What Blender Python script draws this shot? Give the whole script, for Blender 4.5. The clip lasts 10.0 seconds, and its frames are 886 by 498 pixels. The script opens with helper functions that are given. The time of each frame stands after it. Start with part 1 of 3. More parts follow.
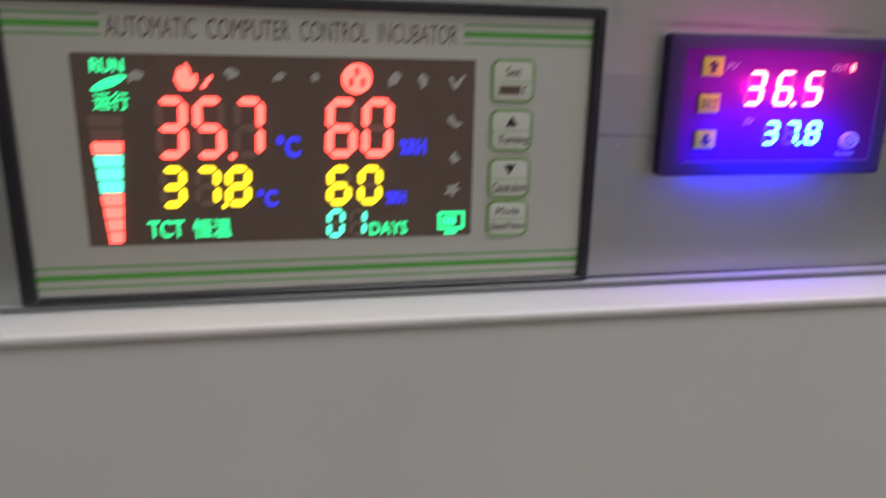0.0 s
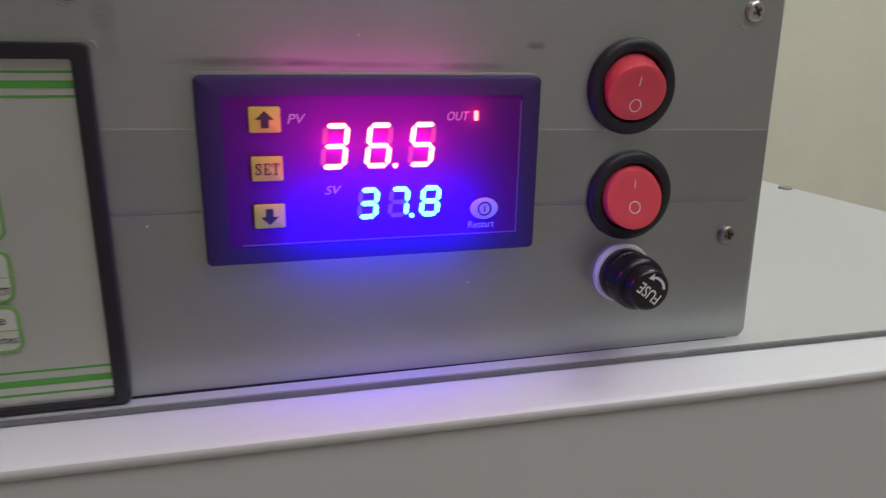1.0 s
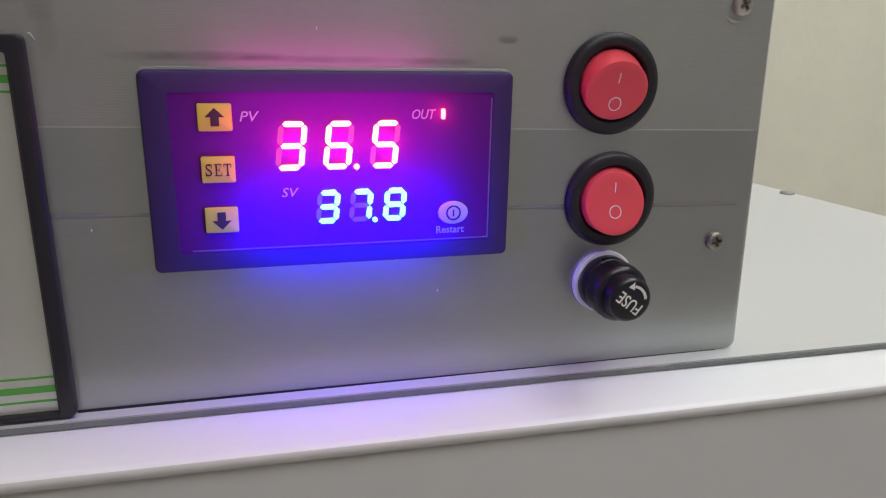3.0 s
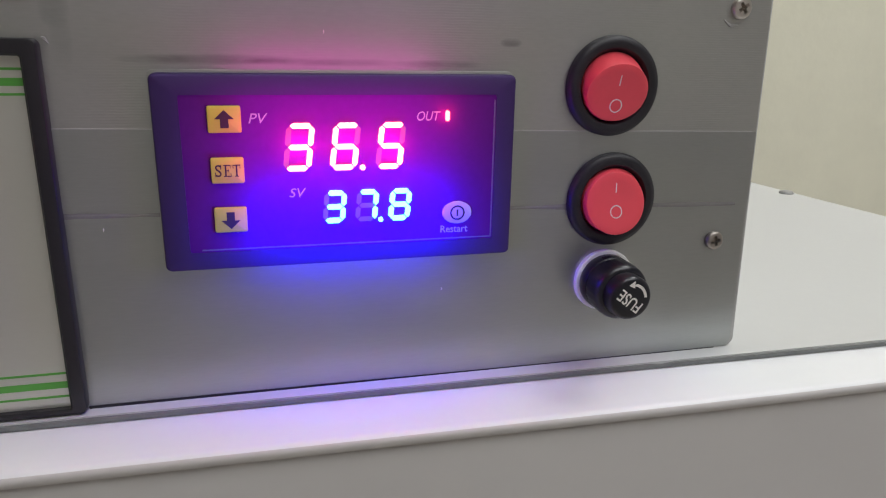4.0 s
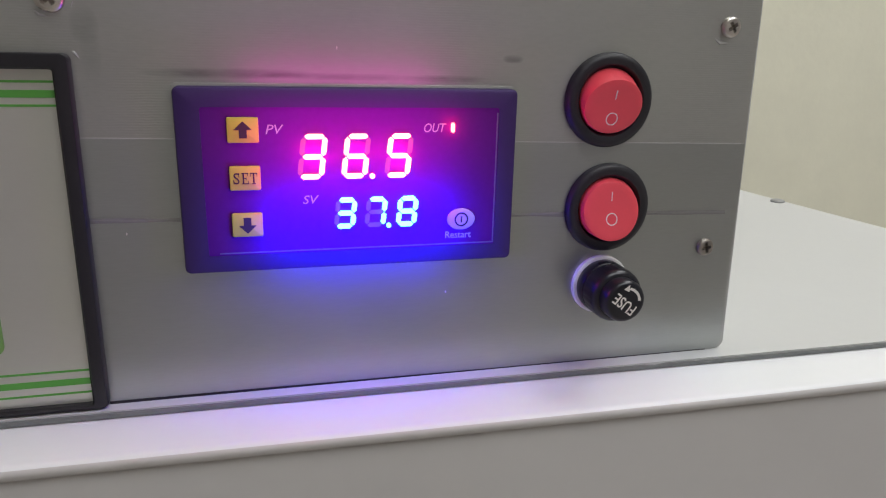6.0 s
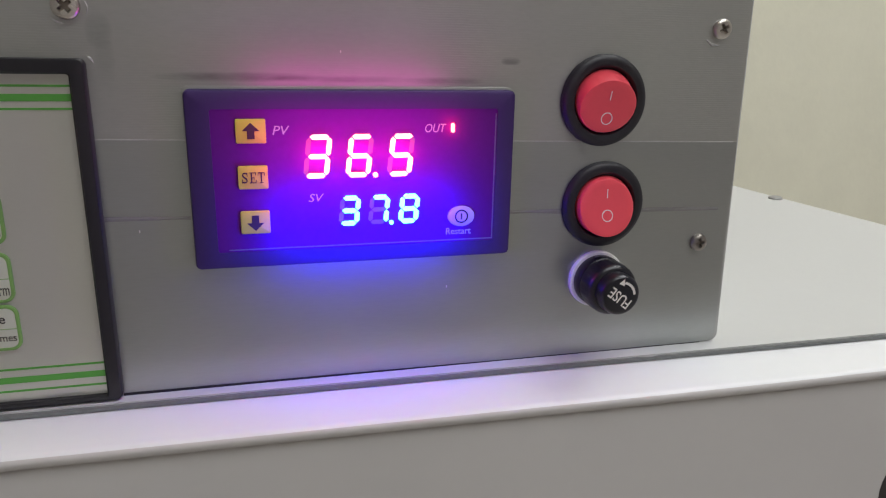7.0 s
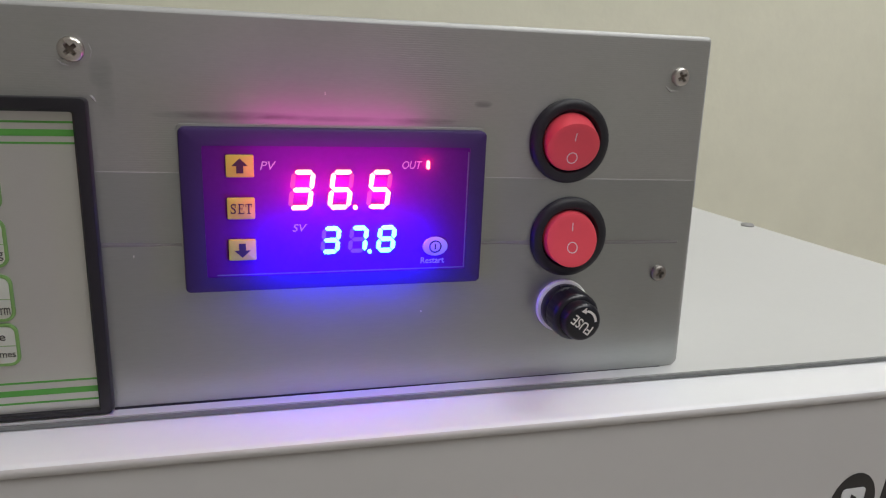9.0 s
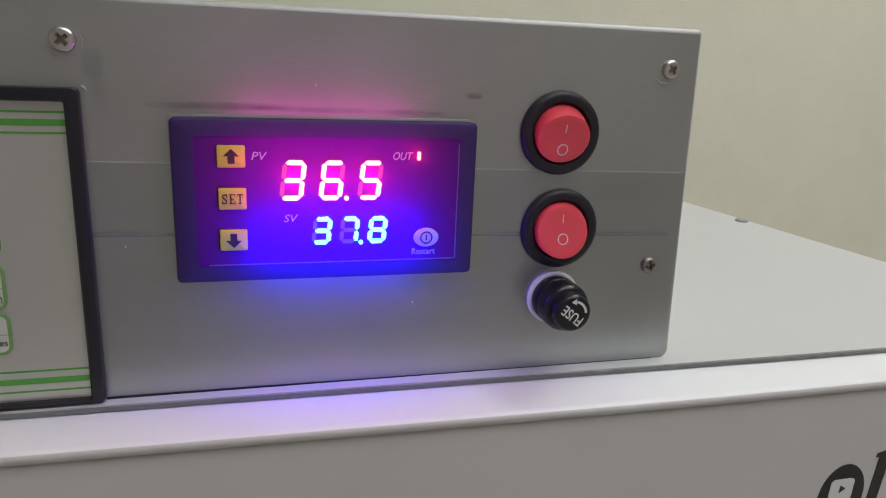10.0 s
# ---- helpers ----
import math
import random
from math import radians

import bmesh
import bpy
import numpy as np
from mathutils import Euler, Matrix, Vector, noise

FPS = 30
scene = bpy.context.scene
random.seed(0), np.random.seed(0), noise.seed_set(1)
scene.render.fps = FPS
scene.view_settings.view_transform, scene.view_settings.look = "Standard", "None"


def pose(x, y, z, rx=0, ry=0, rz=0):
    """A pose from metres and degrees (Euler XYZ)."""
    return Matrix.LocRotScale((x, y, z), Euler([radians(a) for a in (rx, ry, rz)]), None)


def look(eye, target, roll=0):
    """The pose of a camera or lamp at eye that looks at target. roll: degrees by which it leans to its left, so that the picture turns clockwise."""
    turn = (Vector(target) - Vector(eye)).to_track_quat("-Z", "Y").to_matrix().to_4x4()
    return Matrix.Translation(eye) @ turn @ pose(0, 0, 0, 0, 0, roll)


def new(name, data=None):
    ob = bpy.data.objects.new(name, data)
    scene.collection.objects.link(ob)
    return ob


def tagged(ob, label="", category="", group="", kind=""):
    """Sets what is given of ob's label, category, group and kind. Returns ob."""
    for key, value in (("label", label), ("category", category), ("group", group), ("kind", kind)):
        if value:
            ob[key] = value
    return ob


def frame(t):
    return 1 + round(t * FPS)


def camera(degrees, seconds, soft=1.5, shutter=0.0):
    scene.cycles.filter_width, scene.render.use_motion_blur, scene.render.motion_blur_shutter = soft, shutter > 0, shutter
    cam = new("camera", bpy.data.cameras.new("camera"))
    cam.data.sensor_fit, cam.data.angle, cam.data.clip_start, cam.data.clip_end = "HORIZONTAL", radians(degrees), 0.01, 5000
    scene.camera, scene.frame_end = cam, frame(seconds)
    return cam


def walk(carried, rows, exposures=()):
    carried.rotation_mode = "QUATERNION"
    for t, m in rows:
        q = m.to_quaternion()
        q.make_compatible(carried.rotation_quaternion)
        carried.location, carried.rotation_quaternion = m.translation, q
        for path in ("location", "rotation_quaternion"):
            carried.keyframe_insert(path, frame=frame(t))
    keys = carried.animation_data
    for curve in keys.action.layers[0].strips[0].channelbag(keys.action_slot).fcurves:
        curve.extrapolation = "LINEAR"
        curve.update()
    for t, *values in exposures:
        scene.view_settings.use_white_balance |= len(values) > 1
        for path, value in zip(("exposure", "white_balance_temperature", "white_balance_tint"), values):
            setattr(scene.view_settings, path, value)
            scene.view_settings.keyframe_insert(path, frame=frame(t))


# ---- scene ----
cam = camera(64.32, 10.0, soft=1.15, shutter=0.35)
PATH = [
    (0, (-0.14932, -0.20280, 0.01340), (0.2529, 1.6842, -0.5135), 1.18),
    (0.2, (-0.12739, -0.19964, 0.03320), (0.3179, 1.6682, -0.5263), 1.66),
    (0.4, (-0.09385, -0.19167, 0.03687), (0.3760, 1.6654, -0.5380), 1.00),
    (0.5, (-0.07896, -0.18751, 0.03481), (0.4071, 1.6668, -0.5356), 1.25),
    (0.6, (-0.06456, -0.18314, 0.03477), (0.4368, 1.6625, -0.5501), 1.47),
    (0.8, (-0.04128, -0.17393, 0.02981), (0.4689, 1.6708, -0.5506), 1.12),
    (1, (-0.02741, -0.16651, 0.03055), (0.4724, 1.6814, -0.5485), 1.00),
    (1.5, (-0.01422, -0.15582, 0.02657), (0.4528, 1.6999, -0.5550), 0.89),
    (2, (-0.01974, -0.15551, 0.02688), (0.4285, 1.7063, -0.5501), 0.84),
    (2.5, (-0.01591, -0.15834, 0.02904), (0.4532, 1.6985, -0.5474), 1.09),
    (2.7, (-0.01483, -0.15890, 0.02829), (0.4629, 1.6981, -0.5402), 1.01),
    (3.8, (-0.01760, -0.16192, 0.02805), (0.4583, 1.6969, -0.5361), 1.06),
    (4, (-0.01707, -0.16242, 0.02904), (0.4604, 1.6948, -0.5391), 1.02),
    (4.5, (-0.01782, -0.16439, 0.02916), (0.4679, 1.6915, -0.5363), 1.47),
    (5, (-0.01892, -0.16615, 0.03000), (0.4632, 1.6920, -0.5311), 1.29),
    (5.5, (-0.02017, -0.16860, 0.03128), (0.4586, 1.6923, -0.5235), 1.09),
    (5.7, (-0.02076, -0.16929, 0.03089), (0.4638, 1.6902, -0.5236), 1.24),
    (6.8, (-0.02208, -0.17465, 0.03299), (0.4707, 1.6854, -0.5125), 1.57),
    (7, (-0.02238, -0.17642, 0.03228), (0.4590, 1.6837, -0.5228), 1.12),
    (7.5, (-0.02519, -0.17924, 0.03452), (0.4618, 1.6843, -0.5039), 1.69),
    (8, (-0.02587, -0.18204, 0.03601), (0.4683, 1.6820, -0.4942), 2.06),
    (8.5, (-0.02487, -0.18525, 0.03726), (0.4755, 1.6782, -0.4894), 2.45),
    (9, (-0.02126, -0.18879, 0.04011), (0.4884, 1.6744, -0.4784), 2.36),
    (9.5, (-0.02004, -0.19031, 0.03965), (0.4877, 1.6733, -0.4791), 2.37),
    (10, (-0.01958, -0.19084, 0.03856), (0.4945, 1.6697, -0.4851), 2.47),
]
EXPOSURES = [(0, -0.02), (0.2, -0.16), (0.5, -0.34), (0.9, -0.36), (1.6, -0.30), (2.4, -0.08), (4.0, 0.0), (8.5, 0.0), (9.5, -0.13), (10.0, -0.16)]
walk(cam, [(t, look(eye, target, roll)) for t, eye, target, roll in PATH], EXPOSURES)

# ---- light ----
world = bpy.data.worlds.new("world")
scene.world = world
world.use_nodes = True
world.node_tree.nodes["Background"].inputs["Color"].default_value = (0.75, 0.8, 0.9, 1)
world.node_tree.nodes["Background"].inputs["Strength"].default_value = 0.05

FLOOR, CEILING = -0.92, 1.68


def area_lamp(name, m, size_x, size_y, watts, colour):
    data = bpy.data.lights.new(name, "AREA")
    data.shape, data.size, data.size_y, data.energy, data.color = "RECTANGLE", size_x, size_y, watts, colour
    ob = new(name, data)
    ob.matrix_world = m
    return ob


def point_lamp(name, place, watts, colour, radius):
    data = bpy.data.lights.new(name, "POINT")
    data.energy, data.color, data.shadow_soft_size = watts, colour, radius
    ob = new(name, data)
    ob.location = place
    return ob


LAMP = (0.62, -0.98, CEILING - 0.075)
WALL_FILL = (1.05, 0.26, CEILING - 0.075)
area_lamp("ceiling_light_glow", pose(*LAMP), 1.6, 1.2, 16.4, (0.97, 0.985, 1.0))
# unseen second lamp, added to brighten the wall behind the cabinet
area_lamp("ceiling_light_glow", pose(*WALL_FILL), 0.6, 0.6, 15.0, (0.98, 0.985, 1.0))
# added point lamps hung before the figures, imitating the bloom round them
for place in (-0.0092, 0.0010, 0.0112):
    point_lamp("red_bloom_lamp", (place, -0.0072, 0.0060), 0.0072, (1.0, 0.002, 0.22), 0.0012)
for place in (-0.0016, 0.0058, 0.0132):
    point_lamp("blue_bloom_lamp", (place, -0.0072, -0.0095), 0.0016, (0.004, 0.001, 1.0), 0.0015)
# added fill lamps facing the panel, which widen the imitated bloom
area_lamp("red_bloom_fill", look((0.001, -0.0200, 0.0085), (0.001, 0.0, 0.0095)), 0.050, 0.026, 0.0095, (1.0, 0.002, 0.62))
area_lamp("blue_bloom_fill", look((0.003, -0.0155, -0.0142), (0.003, 0.0, -0.0150)), 0.046, 0.018, 0.050, (0.006, 0.001, 1.0))
# another added lamp, for the bloom of the output diode
point_lamp("diode_bloom_lamp", (0.0242, -0.0075, 0.0125), 0.0012, (1.0, 0.02, 0.08), 0.001)

# ---- materials ----


def material(name, colour, rough=0.5, metal=0.0, vary=0.06, grain=400.0, bump=0.0, bump_scale=900.0, stretch=(1, 1, 1),
             glow=None, strength=0.0, coat=0.0, ridges=0.0, ridge_step=0.0007, stain=0.0, specular=0.5, wear=0.1, dark_marks=()):
    m = bpy.data.materials.new(name)
    m.use_nodes = True
    nodes, links = m.node_tree.nodes, m.node_tree.links
    shader = nodes["Principled BSDF"]
    shader.inputs["Roughness"].default_value = rough
    shader.inputs["Metallic"].default_value = metal
    shader.inputs["Coat Weight"].default_value = coat
    shader.inputs["Specular IOR Level"].default_value = specular
    shader.inputs["Base Color"].default_value = (*colour, 1)
    if glow:
        shader.inputs["Emission Color"].default_value = (*glow, 1)
        shader.inputs["Emission Strength"].default_value = strength
        return m
    coords = nodes.new("ShaderNodeTexCoord")
    mapping = nodes.new("ShaderNodeMapping")
    mapping.inputs["Scale"].default_value = stretch
    links.new(coords.outputs["Object"], mapping.inputs["Vector"])

    def cloud(scale, detail, vector):
        n = nodes.new("ShaderNodeTexNoise")
        n.inputs["Scale"].default_value = scale
        n.inputs["Detail"].default_value = detail
        links.new(vector, n.inputs["Vector"])
        return n.outputs["Fac"]

    def sums(kind, a, b):
        n = nodes.new("ShaderNodeMath")
        n.operation = kind
        for socket, value in zip(n.inputs, (a, b)):
            if isinstance(value, (int, float)):
                socket.default_value = value
            else:
                links.new(value, socket)
        return n.outputs[0]

    fine = cloud(grain, 4, mapping.outputs["Vector"])
    broad = cloud(22.0, 3, coords.outputs["Object"])
    shade = sums("ADD", sums("MULTIPLY", sums("SUBTRACT", fine, 0.5), vary * 2), sums("MULTIPLY", sums("SUBTRACT", broad, 0.5), vary * 2 + stain))
    factor = sums("ADD", shade, 1.0)
    if dark_marks:
        # soft darker marks at (x, z), with their half widths and how dark they are
        place = nodes.new("ShaderNodeSeparateXYZ")
        links.new(coords.outputs["Object"], place.inputs[0])
        rag = sums("MULTIPLY", cloud(420.0, 3, mapping.outputs["Vector"]), 1.7)
        for x, z, half_x, half_z, dark in dark_marks:
            across = sums("POWER", sums("ABSOLUTE", sums("DIVIDE", sums("SUBTRACT", place.outputs["X"], x), half_x), 0.0), 3.0)
            along = sums("POWER", sums("ABSOLUTE", sums("DIVIDE", sums("SUBTRACT", place.outputs["Z"], z), half_z), 0.0), 2.0)
            mark = sums("MAXIMUM", sums("SUBTRACT", 1.0, sums("ADD", across, along)), 0.0)
            factor = sums("SUBTRACT", factor, sums("MULTIPLY", sums("MULTIPLY", mark, rag), dark))
    mix = nodes.new("ShaderNodeVectorMath")
    mix.operation = "SCALE"
    mix.inputs[0].default_value = colour
    links.new(factor, mix.inputs["Scale"])
    links.new(mix.outputs[0], shader.inputs["Base Color"])
    links.new(sums("ADD", rough, sums("MULTIPLY", sums("SUBTRACT", broad, 0.5), wear)), shader.inputs["Roughness"])
    if bump or ridges:
        height = sums("MULTIPLY", cloud(bump_scale, 3, mapping.outputs["Vector"]), bump)
        if ridges:
            split = nodes.new("ShaderNodeSeparateXYZ")
            links.new(coords.outputs["Object"], split.inputs[0])
            wobble = sums("MULTIPLY", cloud(190.0, 3, coords.outputs["Object"]), 7.0)
            wave = sums("SINE", sums("ADD", sums("MULTIPLY", split.outputs["Z"], 2 * math.pi / ridge_step), wobble), 0.0)
            weave = sums("MULTIPLY", cloud(520.0, 3, mapping.outputs["Vector"]), sums("MULTIPLY", sums("MAXIMUM", sums("SUBTRACT", cloud(38.0, 2, coords.outputs["Object"]), 0.30), 0.03), 4.0))
            height = sums("ADD", height, sums("MULTIPLY", sums("MULTIPLY", wave, weave), ridges))
        relief = nodes.new("ShaderNodeBump")
        relief.inputs["Strength"].default_value = 1.0
        relief.inputs["Distance"].default_value = 1.0
        links.new(height, relief.inputs["Height"])
        links.new(relief.outputs[0], shader.inputs["Normal"])
    return m


BRUSH = (0.12, 1, 1)
FOIL = material("brushed_foil", (0.425, 0.440, 0.432), 0.36, 0.90, 0.05, 2600, 0.00002, 3000, BRUSH, stain=0.10)
# marks on the foil, taken from the foot of the control box
FOIL_MARKS = [(x + 0.07, z + 0.0547, *rest) for x, z, *rest in (
    (-0.0562, 0.0338, 0.0030, 0.0040, 0.20), (-0.0555, 0.0280, 0.0022, 0.0060, 0.10), (-0.0270, 0.0243, 0.0200, 0.0012, 0.38),
    (-0.0020, 0.0239, 0.0200, 0.0009, 0.28), (0.0230, 0.0237, 0.0110, 0.0010, 0.30), (0.0402, 0.0287, 0.0028, 0.0011, 0.42))]
WOVEN = material("woven_foil", (0.470, 0.476, 0.460), 0.42, 0.86, 0.05, 1500, 0.00002, 2200, (0.3, 1, 1), ridges=0.000013, ridge_step=0.00058, stain=0.10, dark_marks=FOIL_MARKS)
SHEET = material("grey_sheet_metal", (0.46, 0.46, 0.45), 0.58, 0.4, 0.05, 1200, stain=0.1)
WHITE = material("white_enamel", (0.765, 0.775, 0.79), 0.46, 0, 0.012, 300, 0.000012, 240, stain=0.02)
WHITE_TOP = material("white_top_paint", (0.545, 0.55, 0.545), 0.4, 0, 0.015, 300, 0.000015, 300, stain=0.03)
EDGE = material("grey_sheet_edge", (0.185, 0.193, 0.19), 0.6, 0.1, 0.12, 500, 0.00006, 500)
PLASTER = material("beige_wall_paint", (0.79, 0.775, 0.63), 0.8, 0, 0.02, 60, 0.0003, 90, stain=0.05)
PALE_WALL = material("pale_wall_paint", (0.70, 0.68, 0.68), 0.8, 0, 0.02, 60, 0.0003, 90, stain=0.05)
CEIL = material("white_ceiling_paint", (0.8, 0.79, 0.76), 0.85, 0, 0.02, 40)
TILE = material("grey_floor", (0.47, 0.425, 0.385), 0.5, 0, 0.06, 30)
BLACK = material("black_plastic", (0.013, 0.012, 0.017), 0.48, 0, 0.15, 900, 0.00001, 1500)
# violet display glow is put into the colour of the black bezel and window
BEZEL = material("glow_tinted_bezel", (0.034, 0.012, 0.105), 0.6, 0.35, 0.1, 1200, 0.00001, 1800, specular=0.8)
WINDOW = material("glow_tinted_window", (0.122, 0.013, 0.220), 0.58, 0.75, 0.08, 800, specular=0.6)
# brown-red lift carries the haze of the lit signs
LCD = material("hazed_lcd_glass", (0.125, 0.082, 0.066), 0.25, 0, 0.1, 200)
FACE = material("silver_film", (0.60, 0.59, 0.55), 0.36, 0.55, 0.02, 1500, 0.000006, 2500, (0.3, 1, 1), stain=0.04)
KEY = material("silver_key_film", (0.68, 0.70, 0.62), 0.3, 0.45, 0.02, 1200)
GREEN = material("green_ink", (0.10, 0.36, 0.06), 0.45, 0, 0.05, 900)
PAD_GREEN = material("soft_green_ink", (0.19, 0.36, 0.10), 0.45, 0, 0.05, 900)
FRAME = material("satin_black_plastic", (0.014, 0.013, 0.017), 0.30, 0, 0.15, 900)
# the enamel greyed: shade of the front and of its rolled edge
FRONT_SHADED = material("shaded_front_enamel", (0.545, 0.525, 0.512), 0.5, 0, 0.012, 300, 0.000012, 240, stain=0.05)
ROLL_SHADED = material("shaded_roll_enamel", (0.56, 0.54, 0.535), 0.5, 0, 0.012, 300, 0.000012, 240, stain=0.04)
PALE = material("pale_green_ink", (0.30, 0.45, 0.20), 0.45, 0, 0.05, 900)
INK = material("dark_ink", (0.03, 0.025, 0.022), 0.5, 0, 0.1, 900)
BROWN = material("brown_ink", (0.12, 0.08, 0.06), 0.5, 0, 0.1, 900)
YELLOW = material("yellow_rubber", (0.50, 0.57, 0.06), 0.5, 0, 0.06, 900, 0.00001, 1400)
MARK = material("pale_print", (0.42, 0.42, 0.46), 0.5, 0, 0.05, 900)
LINE = material("bevel_line", (0.17, 0.14, 0.26), 0.4, 0.2, 0.1, 900)
RED = material("red_plastic", (0.86, 0.085, 0.115), 0.34, 0, 0.03, 700, 0.000008, 900)
PRINT = material("white_print", (0.86, 0.82, 0.80), 0.5, 0, 0.05, 900)
WASHER = material("white_nylon", (0.86, 0.86, 0.84), 0.45, 0, 0.03, 700)
GLOSS = material("glossy_black_plastic", (0.010, 0.010, 0.016), 0.28, 0, 0.15, 700, 0.00001, 900)
STEEL = material("screw_steel", (0.62, 0.585, 0.54), 0.27, 0.95, 0.1, 1500, 0.00002, 1500)
DULL = material("dull_screw_steel", (0.30, 0.275, 0.25), 0.42, 0.9, 0.15, 1500, 0.00003, 1500)
# paler than the foil: highlights of its edges are in the colour
GLINT = material("foil_edge_glint", (0.56, 0.56, 0.57), 0.45, 0.7, 0.1, 900)
HOLE = material("shaded_recess", (0.24, 0.20, 0.17), 0.6, 0.5, 0.1, 1500)
RIVET = material("grey_cap", (0.30, 0.30, 0.29), 0.5, 0.2, 0.08, 800)
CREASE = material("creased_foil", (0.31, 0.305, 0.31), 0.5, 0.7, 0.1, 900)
LOGO = material("black_vinyl", (0.016, 0.015, 0.016), 0.42, 0, 0.1, 700)
GHOST = material("dark_segment", (0.17, 0.13, 0.17), 0.4, 0, 0.08, 900)
GHOST_LCD = material("dark_lcd_segment", (0.20, 0.125, 0.100), 0.4, 0, 0.08, 900)
DIM = material("pale_lcd_icon", (0.42, 0.40, 0.38), 0.5, 0, 0.1, 900)
LED_RED = material("lit_red_display", (0.6, 0.1, 0.1), glow=(1.0, 0.17, 0.13), strength=11)
LED_BLUE = material("lit_blue_display", (0.1, 0.2, 0.6), glow=(0.08, 0.48, 1.0), strength=8)
LED_DOT = material("lit_red_diode", (0.6, 0.1, 0.1), glow=(1.0, 0.10, 0.09), strength=9.0)
LCD_RED = material("lit_red_lcd", (0.6, 0.1, 0.1), glow=(1.0, 0.06, 0.045), strength=5.5)
LCD_YELLOW = material("lit_yellow_lcd", (0.6, 0.5, 0.1), glow=(1.0, 0.72, 0.004), strength=2.2)
LCD_GREEN = material("lit_green_lcd", (0.1, 0.5, 0.2), glow=(0.01, 0.72, 0.24), strength=2.0)
LCD_CYAN = material("lit_cyan_lcd", (0.1, 0.5, 0.4), glow=(0.10, 0.95, 0.62), strength=1.8)
LCD_BLUE = material("lit_blue_lcd", (0.1, 0.1, 0.5), glow=(0.015, 0.015, 0.95), strength=1.2)
LAMP_GLASS = material("lamp_diffuser", (0.8, 0.8, 0.8), glow=(0.97, 0.985, 1.0), strength=1.5)

# ---- building helpers ----
ORIGIN = {}


def thing(name, place, label, category, group="", kind=""):
    ob = new(name)
    ob.empty_display_size = 0.02
    ob.location = place
    ORIGIN[ob.name] = Vector(place)
    return tagged(ob, label, category, group, kind)


def part(name, bm, mat, parent=None, label="", smooth=False):
    """Links a bmesh, drawn in world coordinates, as one mesh under its thing or part."""
    bmesh.ops.recalc_face_normals(bm, faces=bm.faces)
    origin = ORIGIN[parent.name] if parent else Vector()
    bm.transform(Matrix.Translation(-origin))
    data = bpy.data.meshes.new(name)
    bm.to_mesh(data)
    bm.free()
    data.materials.append(mat)
    if smooth:
        for p in data.polygons:
            p.use_smooth = True
        data.set_sharp_from_angle(angle=radians(35))
    ob = new(name, data)
    ob.parent = parent
    ORIGIN[ob.name] = origin
    return tagged(ob, label)


def structure(name, bm, mat, label):
    return tagged(part(name, bm, mat), label, name.split("_")[0], "", "structure")


def block(x0, x1, y0, y1, z0, z1, bevel=0.0, segments=2, bm=None):
    bm = bm or bmesh.new()
    made = bmesh.ops.create_cube(bm, size=1.0, matrix=Matrix.Translation(((x0 + x1) / 2, (y0 + y1) / 2, (z0 + z1) / 2)) @ Matrix.Diagonal((x1 - x0, y1 - y0, z1 - z0, 1)))
    if bevel:
        edges = list({e for v in made["verts"] for e in v.link_edges})
        bmesh.ops.bevel(bm, geom=edges, offset=bevel, segments=segments, affect="EDGES", profile=0.5)
    return bm


def rounded(x0, x1, z0, z1, r, n=6):
    """The outline of a rectangle with round corners, as (x, z)."""
    out = []
    for cx, cz, a in ((x1 - r, z1 - r, 0), (x0 + r, z1 - r, 90), (x0 + r, z0 + r, 180), (x1 - r, z0 + r, 270)):
        for i in range(n + 1):
            w = radians(a + 90 * i / n)
            out.append((cx + r * math.cos(w), cz + r * math.sin(w)))
    return out


def circle(cx, cz, rx, rz=None, n=40, slant=0.0):
    rz = rz or rx
    return [(cx + rx * math.cos(2 * math.pi * i / n) + slant * rz * math.sin(2 * math.pi * i / n), cz + rz * math.sin(2 * math.pi * i / n)) for i in range(n)]


def inset(outline, d):
    """The outline moved inwards by d; it runs anticlockwise."""
    out, n = [], len(outline)
    for i in range(n):
        a, b, c = (Vector(outline[(i + k) % n]) for k in (-1, 0, 1))
        u, v = (b - a), (c - b)
        u = u.normalized() if u.length > 1e-9 else v.normalized()
        v = v.normalized() if v.length > 1e-9 else u
        nu, nv = Vector((-u.y, u.x)), Vector((-v.y, v.x))
        m = nu + nv
        m = m / max(0.35, m.length_squared / 2) if m.length > 1e-6 else nu
        out.append(tuple(b + m * d))
    return out


def plate(outline, back, front, chamfer=0.0, bm=None):
    """A solid of that outline from y = back to y = front (front is smaller), its front edge rounded off."""
    bm = bm or bmesh.new()
    loops = [[bm.verts.new((x, back, z)) for x, z in outline]]
    if chamfer:
        loops.append([bm.verts.new((x, front + chamfer, z)) for x, z in outline])
        loops.append([bm.verts.new((x, front + chamfer * 0.3, z)) for x, z in inset(outline, chamfer * 0.3)])
        loops.append([bm.verts.new((x, front, z)) for x, z in inset(outline, chamfer)])
    else:
        loops.append([bm.verts.new((x, front, z)) for x, z in outline])
    n = len(outline)
    for a, b in zip(loops, loops[1:]):
        for i in range(n):
            bm.faces.new((a[i], a[(i + 1) % n], b[(i + 1) % n], b[i]))
    bm.faces.new(loops[0])
    bm.faces.new(loops[-1])
    return bm


